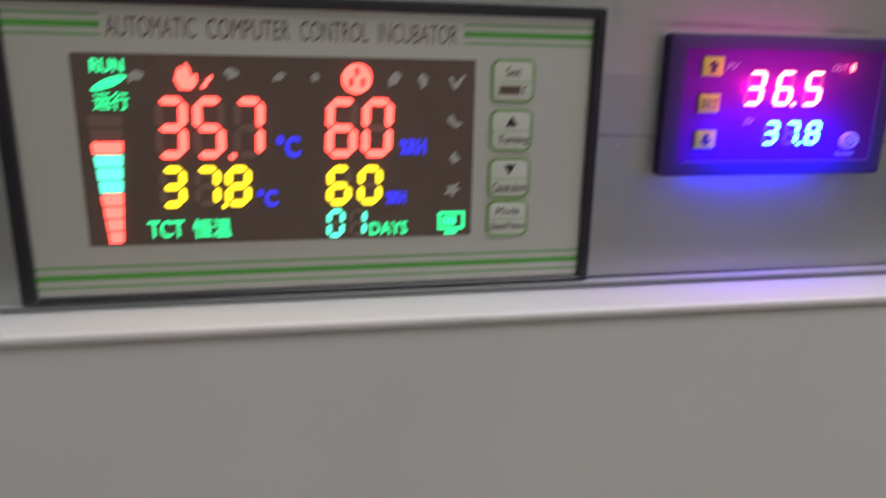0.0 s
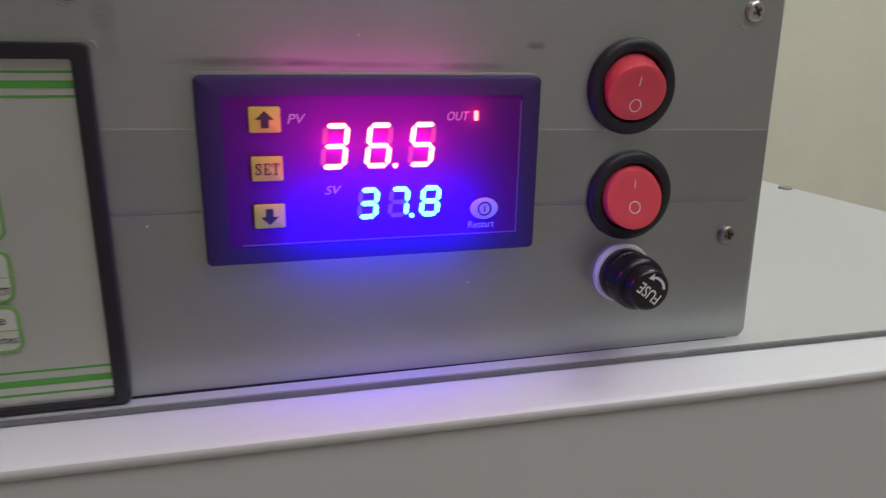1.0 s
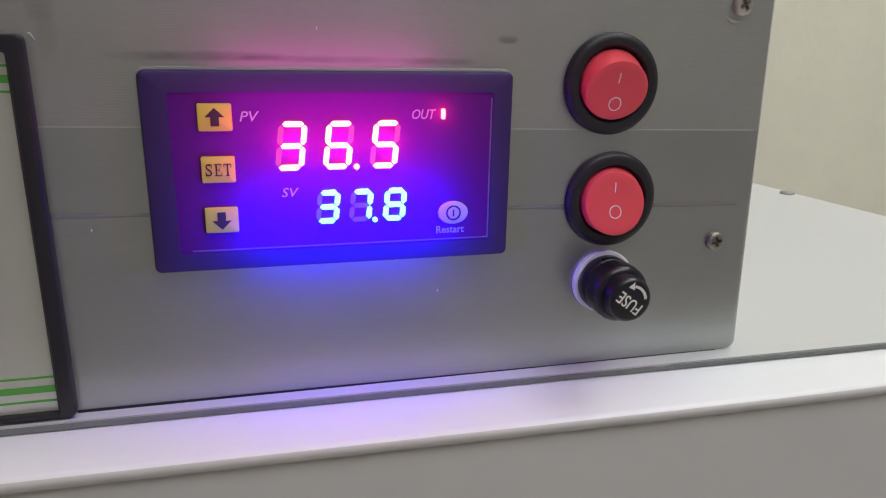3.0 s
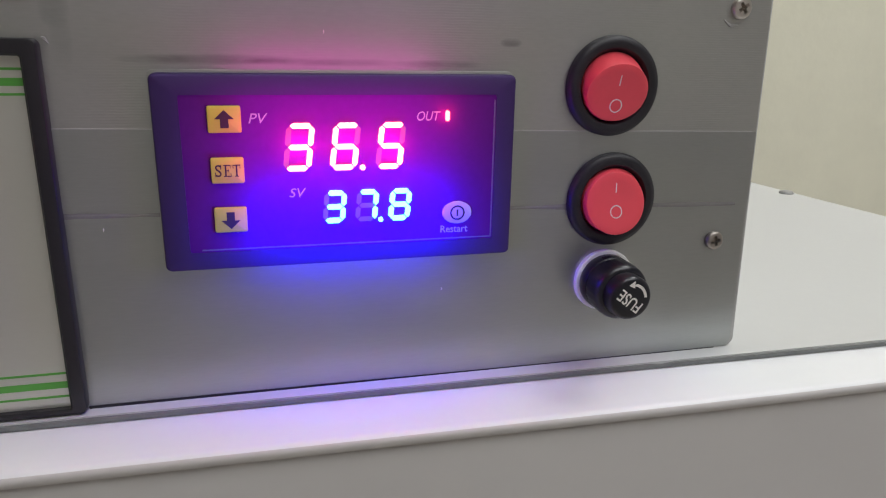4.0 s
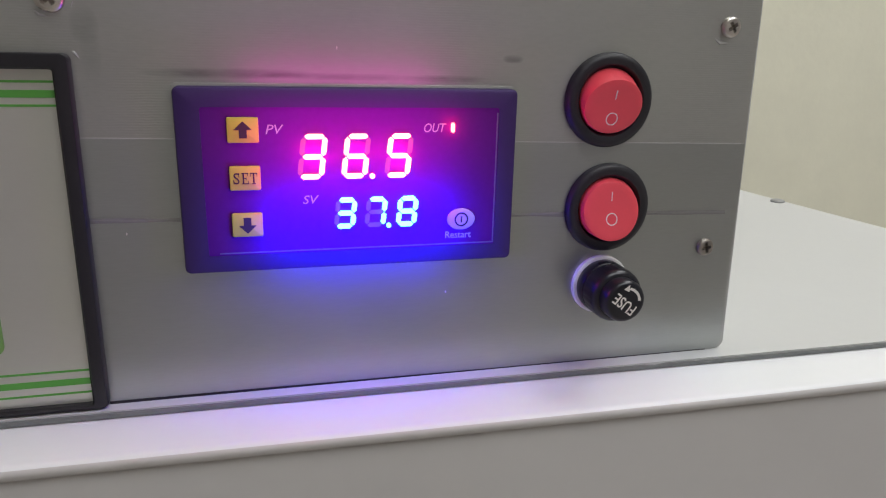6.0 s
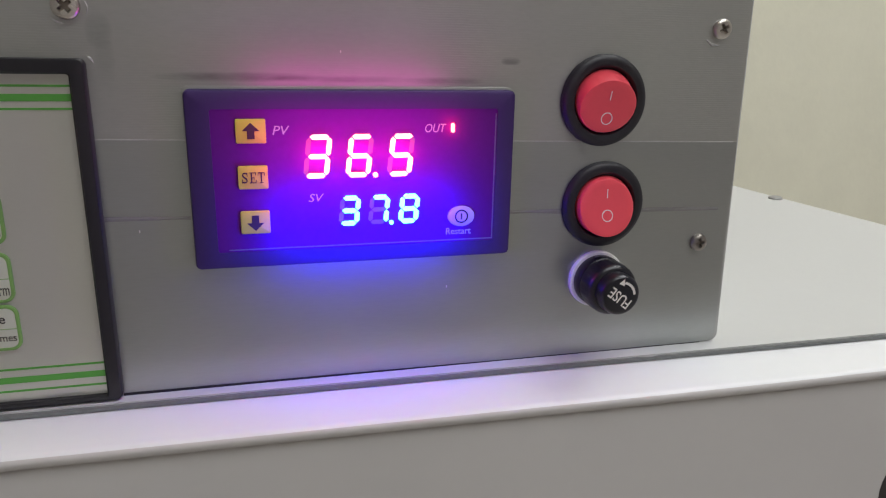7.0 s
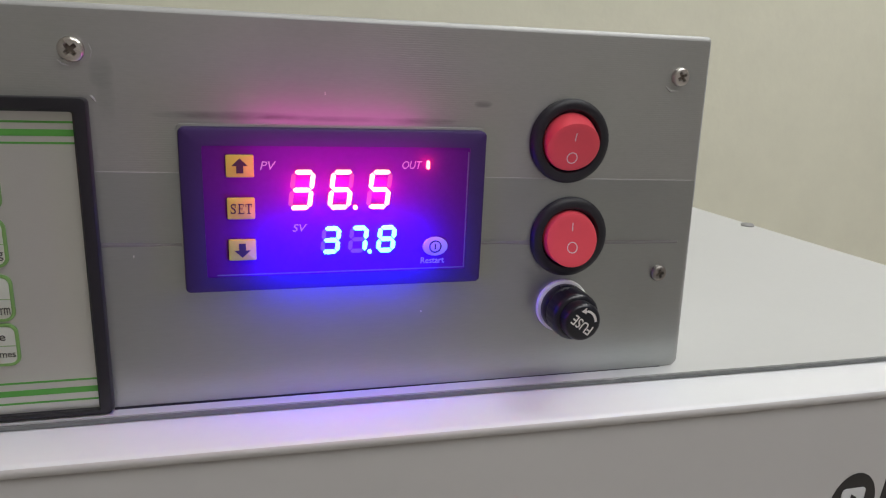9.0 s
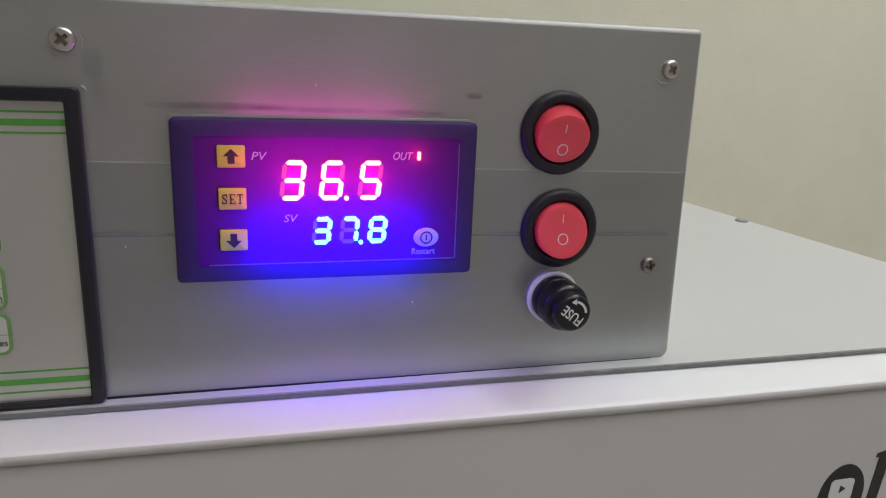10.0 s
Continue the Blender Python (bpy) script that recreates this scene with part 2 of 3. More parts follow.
def ring(outer, inner, back, front, chamfer=0.0, soft_inside=True, bm=None):
    """A frame between two outlines with as many points each."""
    bm = bm or bmesh.new()
    path = [(outer, back), (outer, front + chamfer)]
    if chamfer:
        path += [(inset(outer, chamfer * 0.3), front + chamfer * 0.3), (inset(outer, chamfer), front)]
        path += [(inset(inner, -chamfer * 0.6), front), (inner, front + chamfer * 0.6)] if soft_inside else [(inner, front)]
    else:
        path += [(inner, front)]
    path += [(inner, back)]
    loops = [[bm.verts.new((x, y, z)) for x, z in line] for line, y in path]
    n = len(outer)
    for a, b in zip(loops, loops[1:] + loops[:1]):
        for i in range(n):
            bm.faces.new((a[i], a[(i + 1) % n], b[(i + 1) % n], b[i]))
    return bm


def lathe(cx, cz, profile, n=48, bm=None, wobble=None):
    """Turns a profile of (radius, y) round the axis through (cx, cz) that points at the viewer."""
    bm = bm or bmesh.new()
    loops = []
    for k, (r, y) in enumerate(profile):
        if r < 1e-7:
            loops.append([bm.verts.new((cx, y, cz))])
        else:
            loops.append([bm.verts.new((cx + (r + (wobble(k, i) if wobble else 0)) * math.cos(2 * math.pi * i / n), y, cz + (r + (wobble(k, i) if wobble else 0)) * math.sin(2 * math.pi * i / n))) for i in range(n)])
    for a, b in zip(loops, loops[1:]):
        for i in range(n):
            corners = [a[i % len(a)], a[(i + 1) % len(a)], b[(i + 1) % len(b)], b[i % len(b)]]
            face = list(dict.fromkeys(corners))
            if len(face) > 2:
                bm.faces.new(face)
    return bm


def lettering(text, x0, x1, z0, z1, y, depth=0.00008, turn=0.0, slant=0.0, fill=True, weight=0.0):
    """Raised letters that fill the box x0..x1, z0..z1 in front of y, turned round its middle."""
    data = bpy.data.curves.new("letters", "FONT")
    data.body, data.extrude, data.resolution_u, data.shear, data.offset = text, 0.5, 3, slant, weight
    ob = new("letters", data)
    bpy.context.view_layer.update()
    mesh = bpy.data.meshes.new_from_object(ob.evaluated_get(bpy.context.evaluated_depsgraph_get()))
    bpy.data.objects.remove(ob)
    bpy.data.curves.remove(data)
    bm = bmesh.new()
    bm.from_mesh(mesh)
    bpy.data.meshes.remove(mesh)
    xs, ys = [v.co.x for v in bm.verts], [v.co.y for v in bm.verts]
    w, h = max(xs) - min(xs), max(ys) - min(ys)
    sx, sz = (x1 - x0) / w, (z1 - z0) / h
    if not fill:
        sx = sz = min(sx, sz)
    mx, my = (max(xs) + min(xs)) / 2, (max(ys) + min(ys)) / 2
    c, s = math.cos(radians(turn)), math.sin(radians(turn))
    for v in bm.verts:
        a, b = (v.co.x - mx) * sx, (v.co.y - my) * sz
        v.co = ((x0 + x1) / 2 + c * a - s * b, y - depth * (v.co.z + 0.5), (z0 + z1) / 2 + s * a + c * b)
    return bm


SEGMENTS = {"0": "abcdef", "1": "bc", "3": "abcdg", "5": "acdfg", "6": "acdefg", "7": "abc", "8": "abcdefg"}


def segment_outline(which, cx, cz, w, h, thick, slant, gap):
    """One bar of a seven-segment figure."""
    t, x, z = thick / 2, w / 2 - thick / 2, h / 2 - thick / 2
    ends = {"a": ((-x, z), (x, z)), "g": ((-x, 0), (x, 0)), "d": ((-x, -z), (x, -z)), "f": ((-x, z), (-x, 0)), "b": ((x, z), (x, 0)), "e": ((-x, 0), (-x, -z)), "c": ((x, 0), (x, -z))}
    (ax, az), (bx, bz) = ends[which]
    d = Vector((bx - ax, bz - az)).normalized()
    nrm = Vector((-d.y, d.x))
    a, b = Vector((ax, az)) + d * gap, Vector((bx, bz)) - d * gap
    pts = [a, a + d * t - nrm * t, b - d * t - nrm * t, b, b - d * t + nrm * t, a + d * t + nrm * t]
    return [(cx + p.x + slant * p.y, cz + p.y) for p in pts]


def figure(parent, text, cx, cz, w, h, thick, slant, back, front, lit, dark, gap=0.00025):
    """A seven-segment figure: each lit or dark bar a mesh of its own."""
    for which in "abcdefg":
        on = which in SEGMENTS[text]
        part("lit_segment" if on else "dark_segment", plate(segment_outline(which, cx, cz, w, h, thick, slant, gap), back, front if on else back - 0.00012), lit if on else dark, parent)


def arrow(cx, cz, size, up=True):
    s = size if up else -size
    pts = [(-0.24, -0.5), (0.24, -0.5), (0.24, 0.02), (0.56, 0.02), (0, 0.56), (-0.56, 0.02), (-0.24, 0.02)]
    return [(cx + x * s, cz + z * s) for x, z in pts]


# ---- room ----
structure("floor", block(-2.7, 3.5, -3.3, 0.8, FLOOR - 0.1, FLOOR), TILE, "plain grey floor under the cabinet")
structure("ceiling", block(-2.7, 3.5, -3.3, 0.8, CEILING, CEILING + 0.1), CEIL, "plain white painted ceiling")
structure("wall_north", block(-2.7, 3.5, 0.7, 0.8, FLOOR, CEILING), PLASTER, "beige painted wall behind the cabinet")
structure("wall_south", block(-2.7, 3.5, -3.3, -3.2, FLOOR, CEILING), PALE_WALL, "plain pale painted wall")
structure("wall_east", block(3.4, 3.5, -3.2, 0.7, FLOOR, CEILING), PALE_WALL, "plain pale painted wall")
structure("wall_west", block(-2.7, -2.6, -3.2, 0.7, FLOOR, CEILING), PALE_WALL, "plain pale painted wall")

def ceiling_light(place, half_x, half_y, label):
    x, y = place[:2]
    light = thing("ceiling_light", (x, y, CEILING), label, "lamp", "ceiling lights")
    part("housing", block(x - half_x - 0.03, x + half_x + 0.03, y - half_y - 0.03, y + half_y + 0.03, CEILING - 0.05, CEILING, 0.006), CEIL, light)
    part("diffuser", block(x - half_x, x + half_x, y - half_y, y + half_y, CEILING - 0.066, CEILING - 0.05, 0.004), LAMP_GLASS, light)


ceiling_light(LAMP, 0.8, 0.6, "large white ceiling light panel, switched on")
ceiling_light(WALL_FILL, 0.3, 0.3, "square white ceiling light, unseen, added to brighten the back wall")

# ---- cabinet ----
TOP, STEP, FRONT, LIP = -0.0547, -0.0564, -0.0252, -0.0062
LEFT, BACK = -0.62, 0.46
PANEL = FRONT + 0.0014


def right_side(y):
    return 0.3075 - 0.105 * y


def skew(x):
    """The front runs slightly out of true with the control box towards its left end."""
    return 0.011 * max(0, 0.15 - max(x, -0.25))


def lip_skew(x):
    """The rolled lip runs a little further out of true than the sheet above it."""
    return 0.0195 * max(0, 0.10 - max(x, -0.25))


cabinet = thing("incubator_cabinet", (-0.15, 0.2, FLOOR), "white incubator cabinet with a stepped edge, its front greyed by painted shade", "incubator")


def along_front(profile):
    """A closed profile of (y, z) pushed along the cabinet's front, following its skew."""
    bm = bmesh.new()
    steps = 24
    loops = []
    for k in range(steps + 1):
        f = k / steps
        line = [(LEFT + (right_side(y) - LEFT) * f, y, z) for y, z in profile]
        loops.append([bm.verts.new((x, y + (lip_skew(x) if y < LIP - 0.005 else skew(x) if y < 0.02 else 0), z)) for x, y, z in line])
    n = len(profile)
    for a, b in zip(loops, loops[1:]):
        for i in range(n):
            bm.faces.new((a[i], a[(i + 1) % n], b[(i + 1) % n], b[i]))
    bm.faces.new(loops[0])
    bm.faces.new(loops[-1])
    return bm


def bend(cy, cz, ry, rz, a0, a1, n):
    return [(cy + ry * math.cos(radians(a0 + (a1 - a0) * i / n)), cz + rz * math.sin(radians(a0 + (a1 - a0) * i / n))) for i in range(n + 1)]


# the white body with its ledge, then its rolled edge and the front panel under it, both greyed with painted shade
LEDGE = STEP - 0.0006
ROLL = (FRONT + 0.0022, LEDGE - 0.0018, 0.0022, 0.0018)
body_line = [(BACK, FLOOR + 0.06), (BACK, STEP), (LIP + 0.01, STEP), (LIP - 0.001, STEP - 0.0002), (FRONT + 0.0030, LEDGE)] + bend(*ROLL, 90, 140, 7)
body_line += [(FRONT + 0.0020, LEDGE - 0.0028), (PANEL + 0.003, LEDGE - 0.0030), (PANEL + 0.003, FLOOR + 0.06)]
part("body", along_front(body_line), WHITE, cabinet, "glossy white enamel", smooth=True)
roll_line = [(FRONT + 0.0021, LEDGE - 0.0028)] + bend(*ROLL, 139, 180, 8) + [(FRONT + 0.0001, LEDGE - 0.0025), (FRONT + 0.0005, LEDGE - 0.0031), (FRONT + 0.0011, LEDGE - 0.0033), (FRONT + 0.0021, LEDGE - 0.0033)]
part("rolled_edge", along_front(roll_line), ROLL_SHADED, cabinet, "rolled edge, greyed to imitate its shade", smooth=True)
panel_line = [(PANEL + 0.0029, LEDGE - 0.0032), (PANEL + 0.0004, LEDGE - 0.0034), (PANEL + 0.0001, LEDGE - 0.0035), (PANEL, LEDGE - 0.0038), (PANEL, FLOOR + 0.06), (PANEL + 0.0029, FLOOR + 0.06)]
part("front_panel", along_front(panel_line), FRONT_SHADED, cabinet, "enamelled front panel, greyed with painted shade", smooth=True)


def top_sheet():
    bm = bmesh.new()
    corners = [(LEFT, LIP + skew(LEFT)), (-0.25, LIP + skew(-0.25)), (0.15, LIP), (right_side(LIP), LIP), (right_side(BACK), BACK), (LEFT, BACK)]
    lower = [bm.verts.new((x, y, STEP + 0.0002)) for x, y in corners]
    upper = [bm.verts.new((x, y, TOP)) for x, y in corners]
    for i in range(6):
        bm.faces.new((lower[i], lower[(i + 1) % 6], upper[(i + 1) % 6], upper[i]))
    bm.faces.new(lower)
    bm.faces.new(upper)
    bmesh.ops.bevel(bm, geom=[e for e in bm.edges if all(v.co.z == upper[0].co.z for v in e.verts)], offset=0.0005, segments=2, affect="EDGES")
    return bm


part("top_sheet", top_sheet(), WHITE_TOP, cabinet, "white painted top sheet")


def edge_strip():
    """The raw grey edge of the top sheet, cut a little unevenly."""
    bm = bmesh.new()
    rows, n = [], 260
    for i in range(n + 1):
        x = LEFT + (right_side(0) - LEFT) * i / n
        jag = 0.00010 * noise.noise((x * 60, 0, 0)) + 0.00016 * max(0, noise.noise((x * 350, 3, 0)) - 0.25)
        nick = -0.0004 if noise.noise((x * 120, 9, 0)) > 0.55 else 0
        rows.append([bm.verts.new((x, y + skew(x), z)) for y, z in ((LIP + 0.0002, STEP + 0.0001), (LIP - 0.0007, STEP + 0.0001), (LIP - 0.0007, TOP - 0.0004 + jag + nick), (LIP + 0.0002, TOP - 0.0004 + jag + nick))])
    for a, b in zip(rows, rows[1:]):
        for k in range(4):
            bm.faces.new((a[k], a[(k + 1) % 4], b[(k + 1) % 4], b[k]))
    bm.faces.new(rows[0])
    bm.faces.new(rows[-1])
    return bm


part("edge_strip", edge_strip(), EDGE, cabinet, "raw grey cut edge of the top sheet")
for fx in (LEFT + 0.06, right_side(0.3) - 0.06):
    for fy in (0.05, 0.4):
        part("foot", block(fx - 0.03, fx + 0.03, fy - 0.03, fy + 0.03, FLOOR, FLOOR + 0.06, 0.004), BLACK, cabinet)


def cap_screw():
    bm = bmesh.new()
    cx, cy, r = 0.2825, 0.186, 0.0041
    loops = [[bm.verts.new((cx + k * r * math.cos(2 * math.pi * i / 24), cy + k * r * math.sin(2 * math.pi * i / 24), TOP + h)) for i in range(24)] for k, h in ((1, -0.0003), (1, 0.0006), (0.85, 0.0013), (0.45, 0.0017))]
    for a, b in zip(loops, loops[1:]):
        for i in range(24):
            bm.faces.new((a[i], a[(i + 1) % 24], b[(i + 1) % 24], b[i]))
    bm.faces.new(loops[-1])
    return bm


part("cap_screw", cap_screw(), RIVET, cabinet, "grey screw cap on the white top", smooth=True)

# the black emblem on the front: a slanting ring with a badge, and a stroke beside it
emblem = thing("emblem", (0.1728, PANEL, -0.0999), "black vinyl emblem with a white badge on the cabinet front", "emblem")
ring_out = circle(0.1708, -0.1002, 0.0094, 0.0123, 48, 0.05)
part("disc", plate(ring_out, PANEL + 0.0001, PANEL - 0.0002), LOGO, emblem)
badge = [(x + 0.06 * (z + 0.0984), z) for x, z in rounded(0.1656, 0.1752, -0.1039, -0.0934, 0.0015)]
badge_part = part("badge", plate(badge, PANEL, PANEL - 0.0004), WHITE, emblem, "white badge")
part("triangle", plate([(0.1695, -0.0985), (0.1719, -0.0969), (0.1697, -0.0956)], PANEL, PANEL - 0.0006), LOGO, badge_part)
part("stroke", plate([(0.1829, -0.0851), (0.1827, -0.0865), (0.1841, -0.0867), (0.1815, -0.1109), (0.1859, -0.1109), (0.1891, -0.0837)], PANEL + 0.0001, PANEL - 0.0002), LOGO, emblem)

# ---- control box ----
BOX_L, BOX_T, BOX_B = -0.262, 0.0497, -0.0546
CORNER = 0.0028
box = thing("control_box", (-0.07, 0.05, TOP), "grey metal control box covered with brushed foil, on the cabinet top", "control box")


def box_right(z):
    return 0.1102 + (BOX_T - z) * 0.0185


def box_shell():
    """A folded metal box with soft bends."""
    bm = bmesh.new()
    outline = [(box_right(z) if x else BOX_L, z) for x, z in ((1, BOX_T), (0, BOX_T), (0, BOX_B), (1, BOX_B))]
    r, (cx, cz) = CORNER, outline.pop()
    outline += [(cx - r + r * math.sin(radians(15 * i)), cz + r - r * math.cos(radians(15 * i))) for i in range(7)]
    n, back, front = len(outline), 0.10, 0.0
    for y in (back, front):
        for x, z in outline:
            bm.verts.new((x, y, z))
    bm.verts.ensure_lookup_table()
    v = bm.verts
    for i in range(n):
        bm.faces.new((v[i], v[(i + 1) % n], v[n + (i + 1) % n], v[n + i]))
    bm.faces.new([v[i] for i in range(n)])
    bm.faces.new([v[n + i] for i in range(n)])
    bmesh.ops.recalc_face_normals(bm, faces=bm.faces)
    soft = [e for e in bm.edges if not all(v.co.z < 0 for v in e.verts)]
    bmesh.ops.bevel(bm, geom=soft, offset=0.0015, segments=4, affect="EDGES", profile=0.5)
    return bm


part("shell", box_shell(), SHEET, box, "folded grey sheet metal", smooth=True)


def foil(z_left0, z_right0, z_left1, z_right1, proud, ripple=0.0, r_top=0.0008, r_bottom=0.0008):
    """A strip of foil over the front, its lower and upper edge slightly askew."""
    bm = bmesh.new()
    x0 = BOX_L + 0.0015
    rows = []
    for f in [i / 60 for i in range(60)] + [1 - 0.008 * (1 - i / 12) for i in range(13)]:
        low, high = z_left0 + (z_right0 - z_left0) * f, z_left1 + (z_right1 - z_left1) * f
        def end(z):
            return box_right(z) - 0.0012
        wave = ripple * noise.noise((f * 26, 1.7, low * 90))
        xl, xh = x0 + (end(low) - x0) * f, x0 + (end(high) - x0) * f
        short = max(0, CORNER - (1 - f) * (end(low) - x0))
        cut = CORNER - math.sqrt(CORNER ** 2 - short ** 2)
        lo = low + wave + (cut if low < -0.05 else 0)
        hi = high + (ripple * noise.noise((f * 26, 1.7, high * 90)) if high < 0.045 else 0)
        rows.append([bm.verts.new(p) for p in ((xl, 0.0006, lo), (xl, -proud, lo), (xh, -proud, hi), (xh, 0.0006, hi))])
    for a, b in zip(rows, rows[1:]):
        for k in range(4):
            bm.faces.new((a[k], a[(k + 1) % 4], b[(k + 1) % 4], b[k]))
    bm.faces.new(rows[0])
    bm.faces.new(rows[-1])
    return bm


# left end of the strips lies at BOX_L, right end at the box's edge
part("foil_strip", foil(0.0135, 0.0073, BOX_T - 0.0014, BOX_T - 0.0014, 0.00022), WOVEN, box, "foil with a fine woven emboss")
part("foil_strip", foil(-0.0035, -0.0112, 0.0135, 0.0073, 0.00046), FOIL, box)
part("foil_strip", foil(BOX_B + 0.0004, BOX_B + 0.0001, -0.0035, -0.0112, 0.00024), FOIL, box)
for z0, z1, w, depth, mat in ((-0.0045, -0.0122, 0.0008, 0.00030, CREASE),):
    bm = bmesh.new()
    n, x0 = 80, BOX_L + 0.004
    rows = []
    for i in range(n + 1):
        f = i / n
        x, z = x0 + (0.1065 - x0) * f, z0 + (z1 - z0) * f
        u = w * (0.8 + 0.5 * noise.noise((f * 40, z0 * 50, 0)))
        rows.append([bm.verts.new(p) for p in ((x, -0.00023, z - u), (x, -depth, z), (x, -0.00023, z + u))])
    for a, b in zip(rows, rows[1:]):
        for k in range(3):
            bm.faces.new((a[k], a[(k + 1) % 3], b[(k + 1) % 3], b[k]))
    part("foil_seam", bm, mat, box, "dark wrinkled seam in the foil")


# pale strip that paints the highlight along the foil's cut edge
part("foil_seam", plate([(0.1085, 0.00735), (-0.2600, 0.01355), (-0.2600, 0.01335), (0.1085, 0.00712)], -0.0002, -0.00050), GLINT, box, "cut edge of the foil, its glint painted as a pale strip")


def crease(points, width, height):
    """A low wrinkle in the foil along a line."""
    bm = bmesh.new()
    n, rows = 28, []
    for i in range(n + 1):
        f = i / n * (len(points) - 1)
        k = min(int(f), len(points) - 2)
        x, z = (points[k][c] + (points[k + 1][c] - points[k][c]) * (f - k) for c in (0, 1))
        u = max(0.04, math.sin(math.pi * i / n) ** 0.6) * (0.8 + 0.25 * noise.noise((x * 300, z * 300, 0)))
        rows.append([bm.verts.new(p) for p in ((x, -0.00020, z - width * u), (x, -0.00024 - height * u, z - width * 0.5 * u), (x, -0.00024 - height * u * 0.8, z + width * 0.5 * u), (x, -0.00020, z + width * u))])
    for a, b in zip(rows, rows[1:]):
        for k in range(4):
            bm.faces.new((a[k], a[(k + 1) % 4], b[(k + 1) % 4], b[k]))
    bm.faces.new(rows[0])
    bm.faces.new(rows[-1])
    return bm




def bottom_gap():
    """A black strip that stands for the shade in the gap under the box, closing towards its right end."""
    return plate([(0.106, TOP + 0.00005), (0.050, TOP + 0.0002), (-0.010, TOP + 0.0005), (-0.0597, TOP + 0.0007), (-0.0597, TOP - 0.0001), (0.106, TOP - 0.0001)], 0.0, -0.0004)


part("gap_shade", bottom_gap(), BLACK, box, "black strip in place of the shaded gap under the front")


def screw(cx, cz, r, turn, lift=0.0, mat=STEEL):
    """A pan-head screw with a cross recess cut into it."""
    n = 48
    arm, half = r * 0.54, r * 0.17
    c, s = math.cos(radians(turn)), math.sin(radians(turn))
    cross = [(half, arm), (-half, arm), (-half, half), (-arm, half), (-arm, -half), (-half, -half), (-half, -arm), (half, -arm), (half, -half), (arm, -half), (arm, half), (half, half)]
    cross = [(cx + c * x - s * z, cz + s * x + c * z) for x, z in cross]
    bm = bmesh.new()
    top = -0.0017 - lift
    rim = [[bm.verts.new((cx + r * k * math.cos(2 * math.pi * i / n), y, cz + r * k * math.sin(2 * math.pi * i / n))) for i in range(n)] for k, y in ((1.0, 0.0), (1.0, -0.0007 - lift), (0.97, -0.0011 - lift), (0.90, -0.0014 - lift), (0.78, -0.0016 - lift), (0.64, top))]
    for a, b in zip(rim, rim[1:]):
        for i in range(n):
            bm.faces.new((a[i], a[(i + 1) % n], b[(i + 1) % n], b[i]))
    mouth = [bm.verts.new((x, top, z)) for x, z in cross]
    floor_loop = [bm.verts.new((cx + (x - cx) * 0.72, top + 0.0011, cz + (z - cz) * 0.72)) for x, z in cross]
    edges = [bm.edges.new((mouth[i], mouth[(i + 1) % 12])) for i in range(12)]
    outer = [e for e in bm.edges if all(v in rim[-1] for v in e.verts)]
    bmesh.ops.triangle_fill(bm, edges=edges + outer, use_beauty=True)
    for f in [f for f in bm.faces if all(v in mouth for v in f.verts)]:
        bm.faces.remove(f)
    for i in range(12):
        bm.faces.new((mouth[i], mouth[(i + 1) % 12], floor_loop[(i + 1) % 12], floor_loop[i]))
    bm.faces.new(floor_loop)
    head = part("screw", bm, mat, box, "steel cross-head screw", smooth=True)
    # darker plate on the recess floor, its shade put into the colour
    part("recess", plate([(cx + (x - cx) * 0.74, cz + (z - cz) * 0.74) for x, z in cross], top + 0.00105, top + 0.0009), HOLE, head)


screw(-0.0622, 0.0390, 0.0030, 40)
screw(0.1003, 0.0380, 0.0027, 33)
screw(0.1010, -0.0222, 0.0026, 12, mat=DULL)
for cx, cz, w, h in ((-0.0031, 0.0304, 0.00014, 0.00045), (0.0244, -0.0310, 0.00020, 0.00035), (-0.0520, -0.0120, 0.00012, 0.00040)):
    part("scratch", plate([(cx + w, cz - h * 0.5), (cx + w * 0.6, cz + h), (cx - w, cz + h * 0.7), (cx - w * 0.5, cz - h)], -0.0001, -0.0003 - (0.0002 if cz > -0.02 and cz < 0 else 0)), PRINT, box, "bright scratch in the foil")
part("foil_rim", ring(rounded(-0.0401, 0.0408, -0.0215, 0.0222, 0.0012), rounded(-0.0394, 0.0404, -0.0212, 0.0215, 0.0012), 0.0, -0.0005, 0.0001), WOVEN, box, "lifted foil rim round the cut-out", smooth=True)
# burrs raised round the screws
part("crease", crease([(-0.0583, 0.0372), (-0.0578, 0.0388), (-0.0585, 0.0407)], 0.0004, 0.0004), GLINT, box, "lifted foil", smooth=True)
part("crease", crease([(-0.0655, 0.0365), (-0.0645, 0.0357), (-0.0630, 0.0353)], 0.0003, 0.0003), GLINT, box, "lifted foil", smooth=True)
part("crease", crease([(0.0958, 0.0352), (0.0978, 0.0338), (0.1005, 0.0339)], 0.0006, 0.0004), SHEET, box, "lifted foil", smooth=True)
part("crease", crease([(-0.0592, 0.0283), (-0.0584, 0.0279), (-0.0578, 0.0270)], 0.0006, 0.0003), SHEET, box, "lifted foil", smooth=True)

